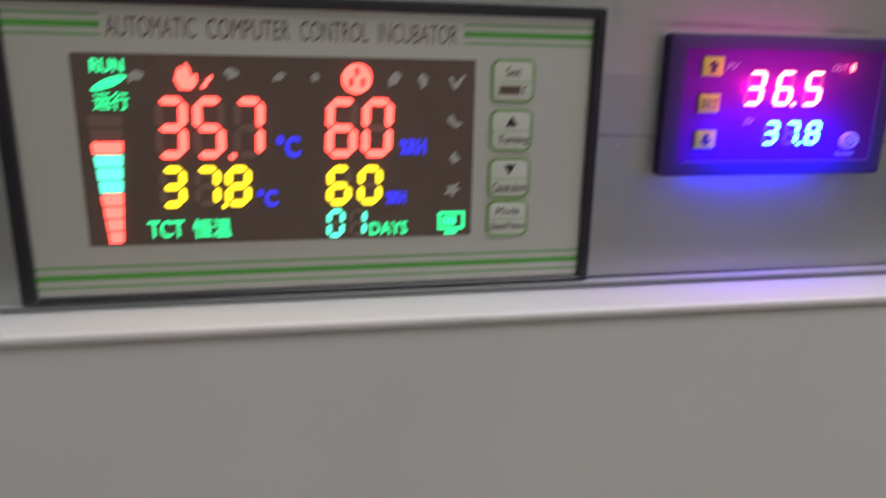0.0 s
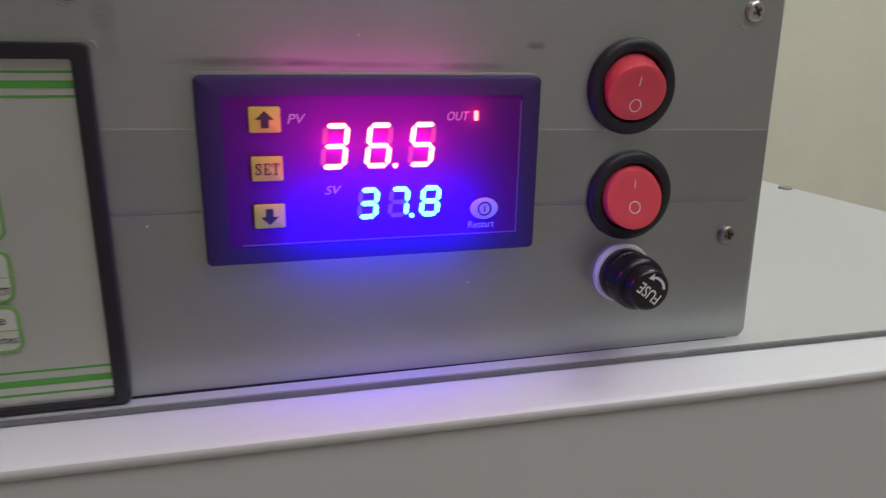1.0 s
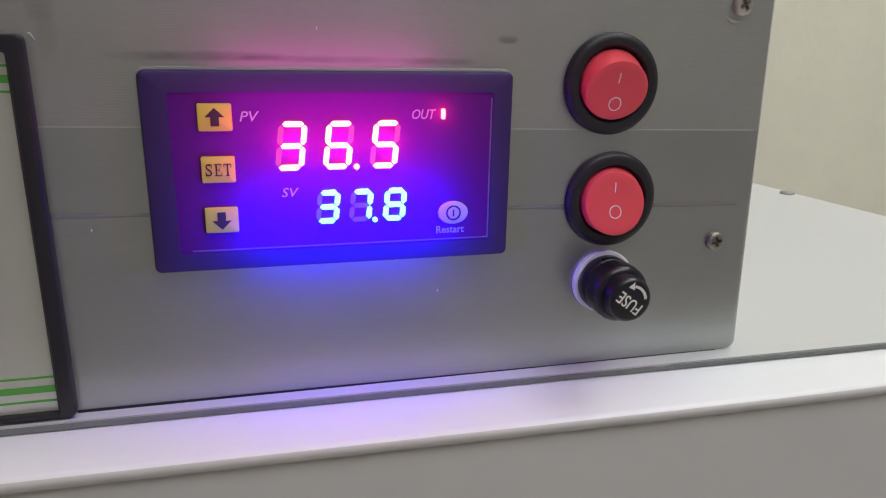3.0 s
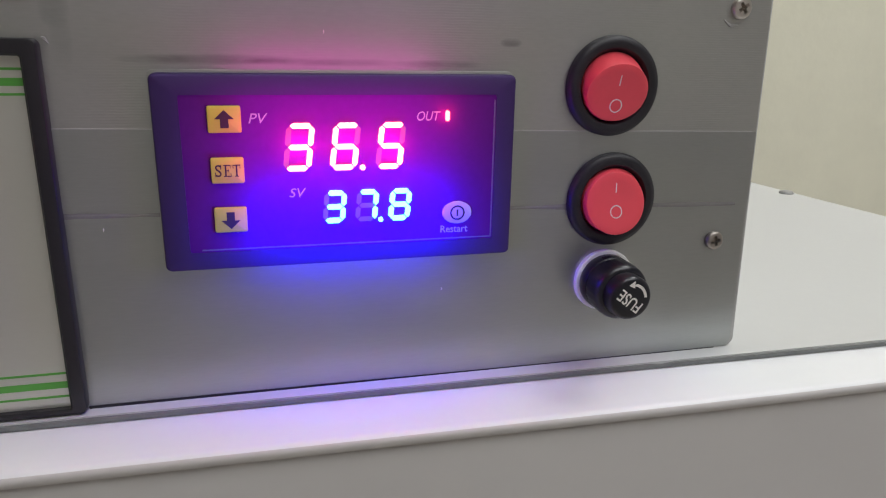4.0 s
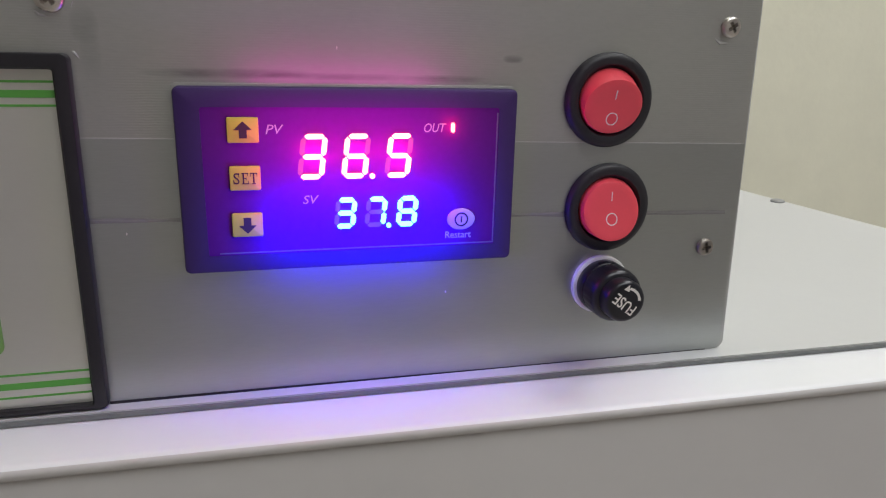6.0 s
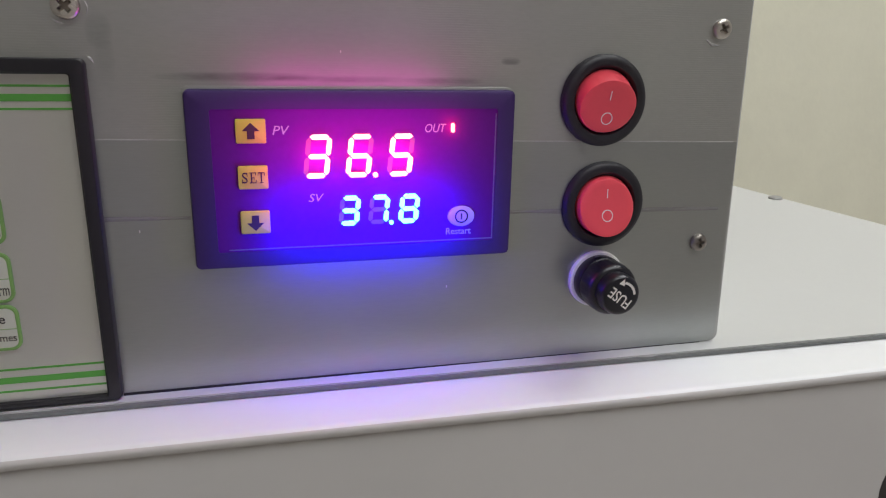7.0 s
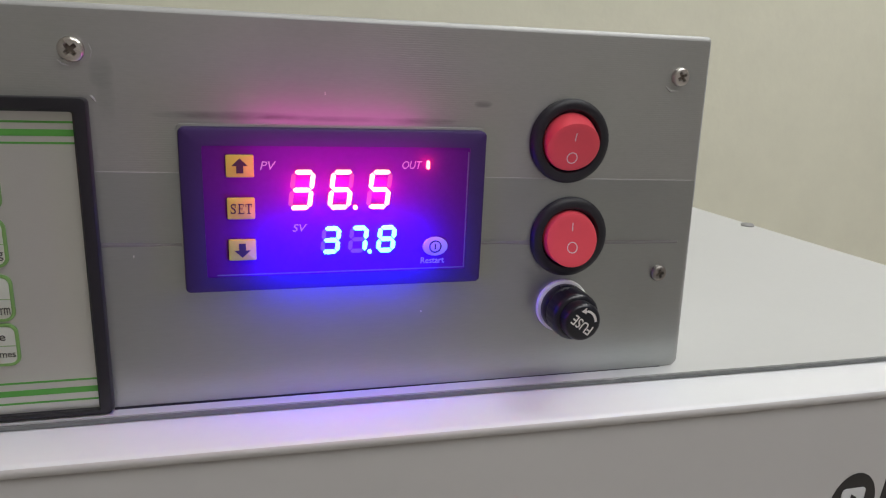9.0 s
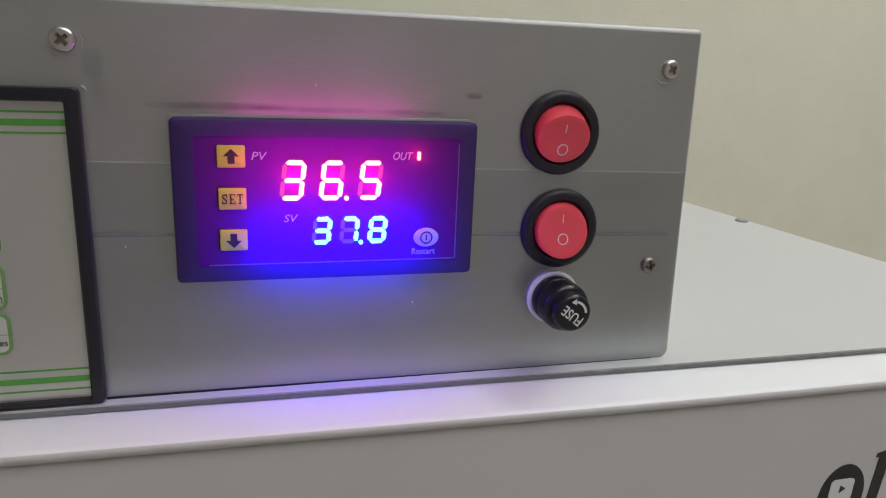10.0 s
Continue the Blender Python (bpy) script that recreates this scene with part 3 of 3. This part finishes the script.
# ---- large incubator controller ----
CTL_Y = -0.0014
controller = thing("incubator_controller", (-0.141, 0.0, -0.0535), "silver incubator controller with green stripes and a lit display, black framed", "controller")
outer, inner = rounded(-0.2235, -0.0595, -0.0545, 0.0281, 0.0015), rounded(-0.2195, -0.0628, -0.0529, 0.0247, 0.0006)
part("frame", ring(outer, inner, 0.0, -0.0033, 0.0008), FRAME, controller, "black plastic frame", smooth=True)
face = part("face", plate(rounded(-0.2197, -0.0621, -0.0531, 0.0249, 0.0004), 0.0003, CTL_Y), FACE, controller, "silver film face")
lcd = part("lcd_window", plate(rounded(-0.2048, -0.0980, -0.0385, 0.0126, 0.0006), -0.001, CTL_Y - 0.00025), LCD, controller, "dark display window, reddened to imitate haze")
for x0, x1 in ((-0.2195, -0.1968), (-0.1015, -0.0627)):
    for z0, z1 in ((0.0219, 0.0224), (0.0188, 0.0204), (0.0169, 0.0174)):
        part("stripe", plate([(x1, z1), (x0, z1), (x0, z0), (x1, z0)], CTL_Y + 0.0001, CTL_Y - 0.00012), GREEN, controller)
for z0, z1 in ((-0.0448, -0.0443), (-0.0482, -0.0466), (-0.0505, -0.0500)):
    part("stripe", plate([(-0.0627, z1), (-0.2195, z1), (-0.2195, z0), (-0.0627, z0)], CTL_Y + 0.0001, CTL_Y - 0.00012), GREEN, controller)
for word, x0, x1 in (("AUTOMATIC", -0.1955, -0.1735), ("COMPUTER", -0.1708, -0.1495), ("CONTROL", -0.1468, -0.1285), ("INCUBATOR", -0.1258, -0.1035)):
    part("title", lettering(word, x0, x1, 0.0167, 0.0218, CTL_Y, 0.0001), BROWN, controller, "dark brown printed word")

PADS = (("Set", 0.0010, 0.0130, None), (1, -0.0132, -0.0012, "Turning"), (-1, -0.0272, -0.0154, "Cancel alarm"), ("Mode", -0.0392, -0.0282, "Days/Times"))
for symbol, z0, z1, words in PADS:
    x0, x1 = -0.0930, -0.0803
    mid = z0 + (z1 - z0) * 0.48
    key = part("button", plate(rounded(x0, x1, z0, z1, 0.0024), CTL_Y + 0.0002, CTL_Y - 0.0005, 0.0003), KEY, controller, "silver membrane button with a green border", smooth=True)
    part("border", ring(rounded(x0 - 0.0002, x1 + 0.0002, z0 - 0.0002, z1 + 0.0002, 0.0025), rounded(x0 + 0.0006, x1 - 0.0006, z0 + 0.0006, z1 - 0.0006, 0.0018), CTL_Y, CTL_Y - 0.0006, 0.0002), PAD_GREEN, key, "green border", smooth=True)
    part("divider", plate([(x1 - 0.0006, mid + 0.0001), (x0 + 0.0006, mid + 0.0001), (x0 + 0.0006, mid - 0.0001), (x1 - 0.0006, mid - 0.0001)], CTL_Y - 0.0004, CTL_Y - 0.0006), PALE, key)
    cx, cz = (x0 + x1) / 2, (mid + z1) / 2 - 0.0003
    if isinstance(symbol, int):
        s = 0.0018 * symbol
        part("symbol", plate([(cx - s, cz - s * 0.8), (cx + s, cz - s * 0.8), (cx, cz + s * 0.9)], CTL_Y - 0.0004, CTL_Y - 0.00062), INK, key)
    else:
        part("symbol", lettering(symbol, cx - 0.0006 * len(symbol) - 0.0012, cx + 0.0006 * len(symbol) + 0.0012, cz - 0.0013, cz + 0.0013, CTL_Y - 0.0005, 0.0001, fill=False), INK, key)
    low, high = z0 + 0.0016, mid - 0.0012
    if words:
        part("caption", lettering(words, x0 + 0.0012 + max(0, 10 - len(words)) * 0.0004, x1 - 0.0009, low, high, CTL_Y - 0.0005, 0.0001), INK, key)
    else:
        part("caption", plate([(cx + 0.0022, high), (cx - 0.0042, high), (cx - 0.0042, low + 0.0006), (cx + 0.0022, low + 0.0006)], CTL_Y - 0.0004, CTL_Y - 0.0006), BROWN, key)
        part("caption", lettering("r", cx + 0.0029, cx + 0.0041, low + 0.0006, high, CTL_Y - 0.0005, 0.0001), INK, key)

# its display
LB, LF = CTL_Y - 0.0002, CTL_Y - 0.00075
for text, cx in (("3", -0.1815), ("5", -0.1717), ("7", -0.1614)):
    figure(lcd, text, cx, -0.0065, 0.0082, 0.0165, 0.0021, 0.05, LB, LF, LCD_RED, GHOST_LCD)
for text, cx in (("6", -0.1362), ("0", -0.1262)):
    figure(lcd, text, cx, -0.0065, 0.0086, 0.0165, 0.0021, 0.05, LB, LF, LCD_RED, GHOST_LCD)
for text, cx in (("3", -0.1822), ("7", -0.1732), ("8", -0.1650)):
    figure(lcd, text, cx, -0.0225, 0.0070, 0.0115, 0.0019, 0.05, LB, LF, LCD_YELLOW, GHOST_LCD)
for text, cx in (("6", -0.1372), ("0", -0.1284)):
    figure(lcd, text, cx, -0.0228, 0.0070, 0.0115, 0.0019, 0.05, LB, LF, LCD_YELLOW, GHOST_LCD)
for text, cx in (("0", -0.1384), ("1", -0.1320)):
    figure(lcd, text, cx, -0.0338, 0.0050, 0.0084, 0.0013, 0.05, LB, LF, LCD_CYAN, GHOST_LCD)
part("decimal_point", plate(rounded(-0.1668, -0.1652, -0.0150, -0.0134, 0.0004), LB, LF), LCD_RED, lcd)
part("decimal_point", plate(rounded(-0.1695, -0.1682, -0.0286, -0.0273, 0.0004), LB, LF), LCD_YELLOW, lcd)
for text, x0, x1, z0, z1, mat in (("RUN", -0.2000, -0.1920, 0.0078, 0.0112, LCD_GREEN), ("\u8fd0\u884c", -0.2000, -0.1915, -0.0018, 0.0028, LCD_GREEN),
                                  ("\u00b0C", -0.1542, -0.1478, -0.0146, -0.0085, LCD_BLUE), ("%RH", -0.1198, -0.1122, -0.0142, -0.0096, LCD_BLUE),
                                  ("\u00b0C", -0.1600, -0.1545, -0.0285, -0.0235, LCD_BLUE), ("%RH", -0.1238, -0.1180, -0.0285, -0.0246, LCD_BLUE),
                                  ("TCT", -0.1895, -0.1802, -0.0366, -0.0318, LCD_GREEN), ("\u6052\u6e29", -0.1778, -0.1676, -0.0370, -0.0316, LCD_GREEN),
                                  ("DAYS", -0.1285, -0.1175, -0.0376, -0.0338, LCD_GREEN)):
    part("lit_word", lettering(text, x0, x1, z0, z1, LB, 0.0004, weight=0.035 if mat is LCD_BLUE else 0.012), mat, lcd)
# a leaf under the word, the bar of a thermometer, and small signs
leaf = [(-0.1960 + 0.0042 * math.cos(a) + 0.0012 * math.sin(a), 0.0051 + 0.0017 * math.sin(a) + 0.0012 * math.cos(a)) for a in [2 * math.pi * i / 20 for i in range(20)]]
part("lit_leaf", plate(leaf, LB, LF + 0.0002), LCD_GREEN, lcd)
levels = [("off", -0.0032), ("off", -0.0067), ("red", -0.0102), ("cyan", -0.0137), ("cyan", -0.0172), ("cyan", -0.0207), ("red", -0.0242), ("red", -0.0277), ("red", -0.0312), ("red", -0.0347)]
for k, (state, z) in enumerate(levels):
    def half(h):
        return 0.0044 * (1 - max(0, (-0.003 - h)) / 0.034 * 0.62)
    a, b = half(z), half(z - 0.0030)
    part("thermometer_bar", plate([(-0.1978 + a, z), (-0.1978 - a, z), (-0.1978 - b, z - 0.0030), (-0.1978 + b, z - 0.0030)], LB, LB - 0.0001 if state == "off" else LF), {"off": GHOST_LCD, "red": LCD_RED, "cyan": LCD_CYAN}[state], lcd)
flame = [(-0.1768 + x * 0.0030, 0.0070 + z * 0.0034) for x, z in ((-0.5, -1), (0.5, -1), (0.95, -0.4), (0.8, 0.25), (0.45, -0.05), (0.30, 0.6), (-0.05, 1.05), (-0.25, 0.45), (-0.6, 0.75), (-0.95, -0.2))]
part("lit_flame", plate(flame, LB, LF), LCD_RED, lcd)
for dx, dz in ((0.0, 0.0), (0.0012, 0.0016)):
    part("lit_drop", plate(circle(-0.1722 + dx, 0.0048 + dz, 0.0007, 0.0009, 14, 0.4), LB, LF), LCD_RED, lcd)
part("lit_fan", plate(circle(-0.1318, 0.0070, 0.0041, n=30), LB, LF), LCD_RED, lcd)
for i in range(3):
    a = radians(90 + 120 * i)
    part("fan_blade", plate(circle(-0.1318 + 0.0019 * math.cos(a), 0.0070 + 0.0019 * math.sin(a), 0.0007, 0.0013, 14), LF + 0.0001, LF - 0.0001), GHOST_LCD, lcd)
for x, z, w, h, s in ((-0.1895, 0.0068, 0.0026, 0.0016, 0.6), (-0.1652, 0.0078, 0.0024, 0.0016, 0.0), (-0.1530, 0.0070, 0.0018, 0.0014, 0.8), (-0.1432, 0.0070, 0.0015, 0.0013, 0.3),
                      (-0.1215, 0.0068, 0.0020, 0.0023, 0.5), (-0.1132, 0.0064, 0.0016, 0.0023, 0.0)):
    sign = [(px + 0.0004 * math.sin(7 * k), pz + 0.0004 * math.cos(5 * k)) for k, (px, pz) in enumerate(circle(x, z, w * 0.8, h * 0.85, 18, s))]
    part("dim_sign", plate(sign, LB, LB - 0.0001), DIM, lcd)
for x, z, shape in ((-0.1034, 0.0062, ((-0.0024, 0.0014), (-0.0009, -0.0018), (0.0002, -0.0016), (0.0026, 0.0020), (0.0017, 0.0022), (-0.0004, -0.0001), (-0.0014, 0.0018))),
                    (-0.1036, -0.0048, ((-0.0018, 0.0020), (-0.0024, 0.0002), (0.0004, -0.0018), (0.0024, -0.0004), (0.0004, 0.0001), (-0.0009, 0.0020))),
                    (-0.1036, -0.0152, ((0.0, 0.0020), (-0.0015, 0.0), (-0.0003, -0.0017), (0.0018, -0.0006), (0.0009, 0.0004))),
                    (-0.1040, -0.0246, ((0.0021, 0.0022), (0.0002, 0.0013), (-0.0016, 0.0014), (-0.0013, 0.0001), (-0.0026, -0.0013), (-0.0006, -0.0012), (0.0003, -0.0024), (0.0009, -0.0008), (0.0024, -0.0001), (0.0012, 0.0007)))):
    part("dim_sign", plate([(x + px, z + pz) for px, pz in shape], LB, LB - 0.0001), DIM, lcd)
part("lit_screen_sign", ring(rounded(-0.1082, -0.1002, -0.0366, -0.0312, 0.0004, 3), rounded(-0.1075, -0.1009, -0.0359, -0.0319, 0.0002, 3), LB, LF), LCD_GREEN, lcd)
part("lit_screen_sign", plate(rounded(-0.1068, -0.1028, -0.0352, -0.0326, 0.0003, 3), LB, LF), LCD_GREEN, lcd)
part("lit_screen_sign", plate(rounded(-0.1060, -0.1024, -0.0380, -0.0370, 0.0003, 3), LB, LF), LCD_GREEN, lcd)

# ---- small temperature controller ----
def serif_set(cx, cz, half_w, half_h, y):
    """The word SET in a roman face: an S with end strokes, E and T of thick stems and thin arms."""
    w = half_w * 2 / 3.3
    left = cx - half_w
    bm = lettering("S", left + w * 0.08, left + w * 0.88, cz - half_h, cz + half_h, y, 0.0001)
    strokes = [(0, 0.76, 0.86, 0.62, 1.0), (0, 0.06, 0.16, 0.0, 0.38)]
    strokes += [(1, 0.16, 0.36, 0.0, 1.0), (1, 0.02, 0.90, 0.92, 1.0), (1, 0.02, 0.96, 0.0, 0.08), (1, 0.36, 0.66, 0.47, 0.54), (1, 0.82, 0.90, 0.72, 0.92), (1, 0.88, 0.96, 0.08, 0.30), (1, 0.62, 0.68, 0.36, 0.65)]
    strokes += [(2, 0.41, 0.61, 0.0, 1.0), (2, 0.03, 0.99, 0.92, 1.0), (2, 0.25, 0.77, 0.0, 0.07), (2, 0.03, 0.11, 0.68, 0.92), (2, 0.91, 0.99, 0.68, 0.92)]
    for k, (slot, x0, x1, z0, z1) in enumerate(strokes):
        a = left + slot * w * 1.15
        block(a + x0 * w, a + x1 * w, y - 0.0001 - 0.000003 * k, y + 0.00005, cz - half_h + 2 * half_h * z0, cz - half_h + 2 * half_h * z1, bm=bm)
    return bm


TH_Y, WIN_Y = -0.0045, -0.0042
thermostat = thing("temperature_controller", (0.0, 0.0, -0.0213), "black temperature controller with red and blue lit figures and yellow keys", "controller")
part("bezel", ring(rounded(-0.0395, 0.0405, -0.0213, 0.0216, 0.0014), rounded(-0.0340, 0.0358, -0.0172, 0.0172, 0.0006), 0.0, TH_Y, 0.0008, False), BEZEL, thermostat, "black plastic bezel, tinted violet with painted display glow", smooth=True)
window = part("window", plate(rounded(-0.0342, 0.0360, -0.0174, 0.0174, 0.0005), -0.0002, WIN_Y), WINDOW, thermostat, "smoked display window, tinted violet with painted display glow")
for pts in ([(0.0356, 0.0160), (0.0353, 0.0160), (0.0353, -0.0168), (0.0356, -0.0168)], [(0.0353, -0.0165), (-0.0315, -0.0165), (-0.0315, -0.0168), (0.0353, -0.0168)]):
    part("bevel_line", plate(pts, WIN_Y + 0.0001, WIN_Y - 0.0001), LINE, window)
for kind, z0, z1 in (("up", 0.0093, 0.0150), ("set", -0.0016, 0.0040), ("down", -0.0126, -0.0070)):
    x0, x1 = -0.0284, -0.0215
    key = part("button", plate(rounded(x0, x1, z0, z1, 0.0004, 4), WIN_Y + 0.0003, WIN_Y - 0.0008, 0.0003), YELLOW, thermostat, "yellow rubber key", smooth=True)
    cx, cz = (x0 + x1) / 2, (z0 + z1) / 2
    if kind == "set":
        part("symbol", serif_set(cx, cz, 0.0027, 0.0013, WIN_Y - 0.0008), INK, key)
    else:
        part("symbol", plate(arrow(cx, cz, 0.0036, kind == "up"), WIN_Y - 0.0007, WIN_Y - 0.0009), INK, key)
for text, x0, x1, z0, z1, slant in (("PV", -0.0200, -0.0160, 0.0112, 0.0133, 0.25), ("SV", -0.0121, -0.0084, -0.0053, -0.0033, 0.25), ("OUT", 0.0170, 0.0224, 0.0114, 0.0135, 0.25), ("Restart", 0.0229, 0.0296, -0.0152, -0.0135, 0.0)):
    part("print", lettering(text, x0, x1, z0, z1, WIN_Y, 0.0001, slant=slant), MARK, window)
RB, RF = WIN_Y + 0.0001, WIN_Y - 0.0006
for text, cx in (("3", -0.0096), ("6", 0.0006), ("5", 0.0109)):
    figure(window, text, cx, 0.0059, 0.0061, 0.0105, 0.00115, 0.12, RB, RF, LED_RED, GHOST, 0.0002)
part("decimal_point", plate(circle(0.0044, 0.0011, 0.0006, n=16), RB, RF), LED_RED, window)
for text, cx in (("3", -0.0021), ("7", 0.0053), ("8", 0.0130)):
    figure(window, text, cx, -0.0078, 0.0050, 0.0075, 0.0011, 0.10, RB, RF, LED_BLUE, GHOST, 0.00015)
part("decimal_point", plate(circle(0.0084, -0.0112, 0.00055, n=16), RB, RF), LED_BLUE, window)
part("diode", plate(rounded(0.0236, 0.0245, 0.0113, 0.0137, 0.0004, 3), RB, RF), LED_DOT, window, "lit red diode")
restart = part("restart_key", plate(circle(0.0268, -0.0103, 0.0036, 0.0027), WIN_Y + 0.0003, WIN_Y - 0.0007, 0.0003), MARK, thermostat, "pale oval key", smooth=True)
part("symbol", ring(circle(0.0268, -0.0103, 0.0018), circle(0.0268, -0.0103, 0.0014), WIN_Y - 0.0006, WIN_Y - 0.0008), INK, restart)
part("symbol", plate([(0.0270, -0.0095), (0.0266, -0.0095), (0.0266, -0.0111), (0.0270, -0.0111)], WIN_Y - 0.0006, WIN_Y - 0.0008), INK, restart)


# ---- switches ----
def rocker_switch(cx, cz, top, bottom, drop, stroke, circle_at, label):
    """A round rocker. top, bottom: how far its ends stand out; drop: how much lower its upper face begins; stroke, circle_at: heights of the marks."""
    sw = thing("rocker_switch", (cx, 0.0, cz - 0.0121), label, "switch", "rocker switches on the control box")
    profile = [(0.0121, 0.0), (0.0121, -0.0011), (0.0119, -0.0018), (0.0113, -0.0024), (0.0103, -0.0026), (0.0092, -0.0024), (0.0087, -0.0018), (0.0085, -0.0012), (0.0084, -0.0009), (0.0, -0.0009)]
    part("collar", lathe(cx, cz, profile, 64), BLACK, sw, "black plastic collar", smooth=True)
    r, n = 0.0083, 72
    cz -= 0.0001
    half = r - 0.0001 - drop / 2

    def depth(z):
        f = (z + r) / (2 * r)
        return -(bottom + (top - bottom) * f) + 0.0005 * (1 - (2 * f - 1) ** 2)

    def loop(k, rim, y):
        out = []
        for i in range(n):
            a = 2 * math.pi * i / n
            x, z = k * (r - 0.0002) * math.cos(a), -drop / 2 + k * half * math.sin(a)
            out.append(bm.verts.new((cx + x, depth(z) + y, cz + z)))
        return out
    bm = bmesh.new()
    loops = [[bm.verts.new((cx + r * math.cos(2 * math.pi * i / n), y, cz + r * math.sin(2 * math.pi * i / n))) for i in range(n)] for y in (0.0, -min(top, bottom) * 0.5)]
    loops += [loop(k, 0, y) for k, y in ((1.0, 0.00045), (0.985, 0.00012), (0.955, 0.0), (0.75, 0.0), (0.5, 0.0), (0.25, 0.0))]
    for a, b in zip(loops, loops[1:]):
        for i in range(n):
            bm.faces.new((a[i], a[(i + 1) % n], b[(i + 1) % n], b[i]))
    bm.faces.new(loops[-1])
    rocker = part("rocker", bm, RED, sw, "red plastic rocker", smooth=True)

    def on_face(bm):
        for v in bm.verts:
            v.co.y += depth(v.co.z - cz)
        return bm
    z = cz + stroke
    part("mark", on_face(plate([(cx + 0.00020, z + 0.0012), (cx - 0.00002, z + 0.0012), (cx - 0.00012, z - 0.0012), (cx + 0.00010, z - 0.0012)], 0.0001, -0.0001)), PRINT, rocker, "white stroke")
    part("mark", on_face(ring(circle(cx, cz + circle_at, 0.00165, n=32), circle(cx, cz + circle_at, 0.00142, n=32), 0.0001, -0.0001)), PRINT, rocker, "white circle")


rocker_switch(0.0666, 0.0189, 0.0070, 0.0028, 0.0025, 0.0017, -0.0044, "red round rocker switch in a black collar, its upper end raised")
rocker_switch(0.0688, -0.0095, 0.0028, 0.0058, 0.0006, 0.0036, -0.0024, "red round rocker switch in a black collar, its lower end raised")

# ---- fuse holder ----
FX, FZ = 0.0687, -0.0313
fuse = thing("fuse_holder", (FX, 0.0, FZ - 0.0076), "black panel fuse holder with a white washer and a printed cap", "fuse holder")
part("washer", lathe(FX, FZ, [(0.0083, 0.0), (0.0083, -0.0013), (0.0080, -0.0016), (0.0060, -0.0016), (0.0060, 0.0)]), WASHER, fuse, "white nylon washer", smooth=True)
part("body", lathe(FX, FZ, [(0.0070, -0.0010), (0.0074, -0.0020), (0.0074, -0.0042), (0.0072, -0.0049), (0.0069, -0.0051), (0.0069, -0.0056), (0.0073, -0.0059), (0.0073, -0.0100), (0.0071, -0.0111), (0.0066, -0.0118), (0.0058, -0.0121), (0.0030, -0.0121)], 72,
                   wobble=lambda k, i: 0.00010 * math.cos(i * math.pi / 1.5) if k in (7, 6) else 0), GLOSS, fuse, "black ribbed body", smooth=True)
cap = part("cap", lathe(FX, FZ, [(0.0054, -0.0090), (0.0056, -0.0098), (0.0057, -0.0150), (0.0054, -0.0157), (0.0050, -0.0161), (0.0045, -0.0162), (0.0, -0.0162)], 56), GLOSS, fuse, "glossy black cap", smooth=True)
part("print", lettering("FUSE", FX - 0.0041, FX + 0.0031, FZ - 0.0021, FZ + 0.0010, -0.0162, 0.00008, turn=143, weight=0.01), PRINT, cap, "white lettering")
arc = [(FX + r * math.cos(radians(a)), FZ + r * math.sin(radians(a))) for r, span in ((0.0041, range(4, 82, 6)), (0.0034, range(82, 3, -6))) for a in span]
part("print", plate(arc, -0.0161, -0.01628), PRINT, cap, "white curved arrow")
part("print", plate([(FX + 0.0006, FZ + 0.0047), (FX - 0.0010, FZ + 0.0036), (FX + 0.0006, FZ + 0.0028)], -0.0161, -0.01628), PRINT, cap, "white arrow head")
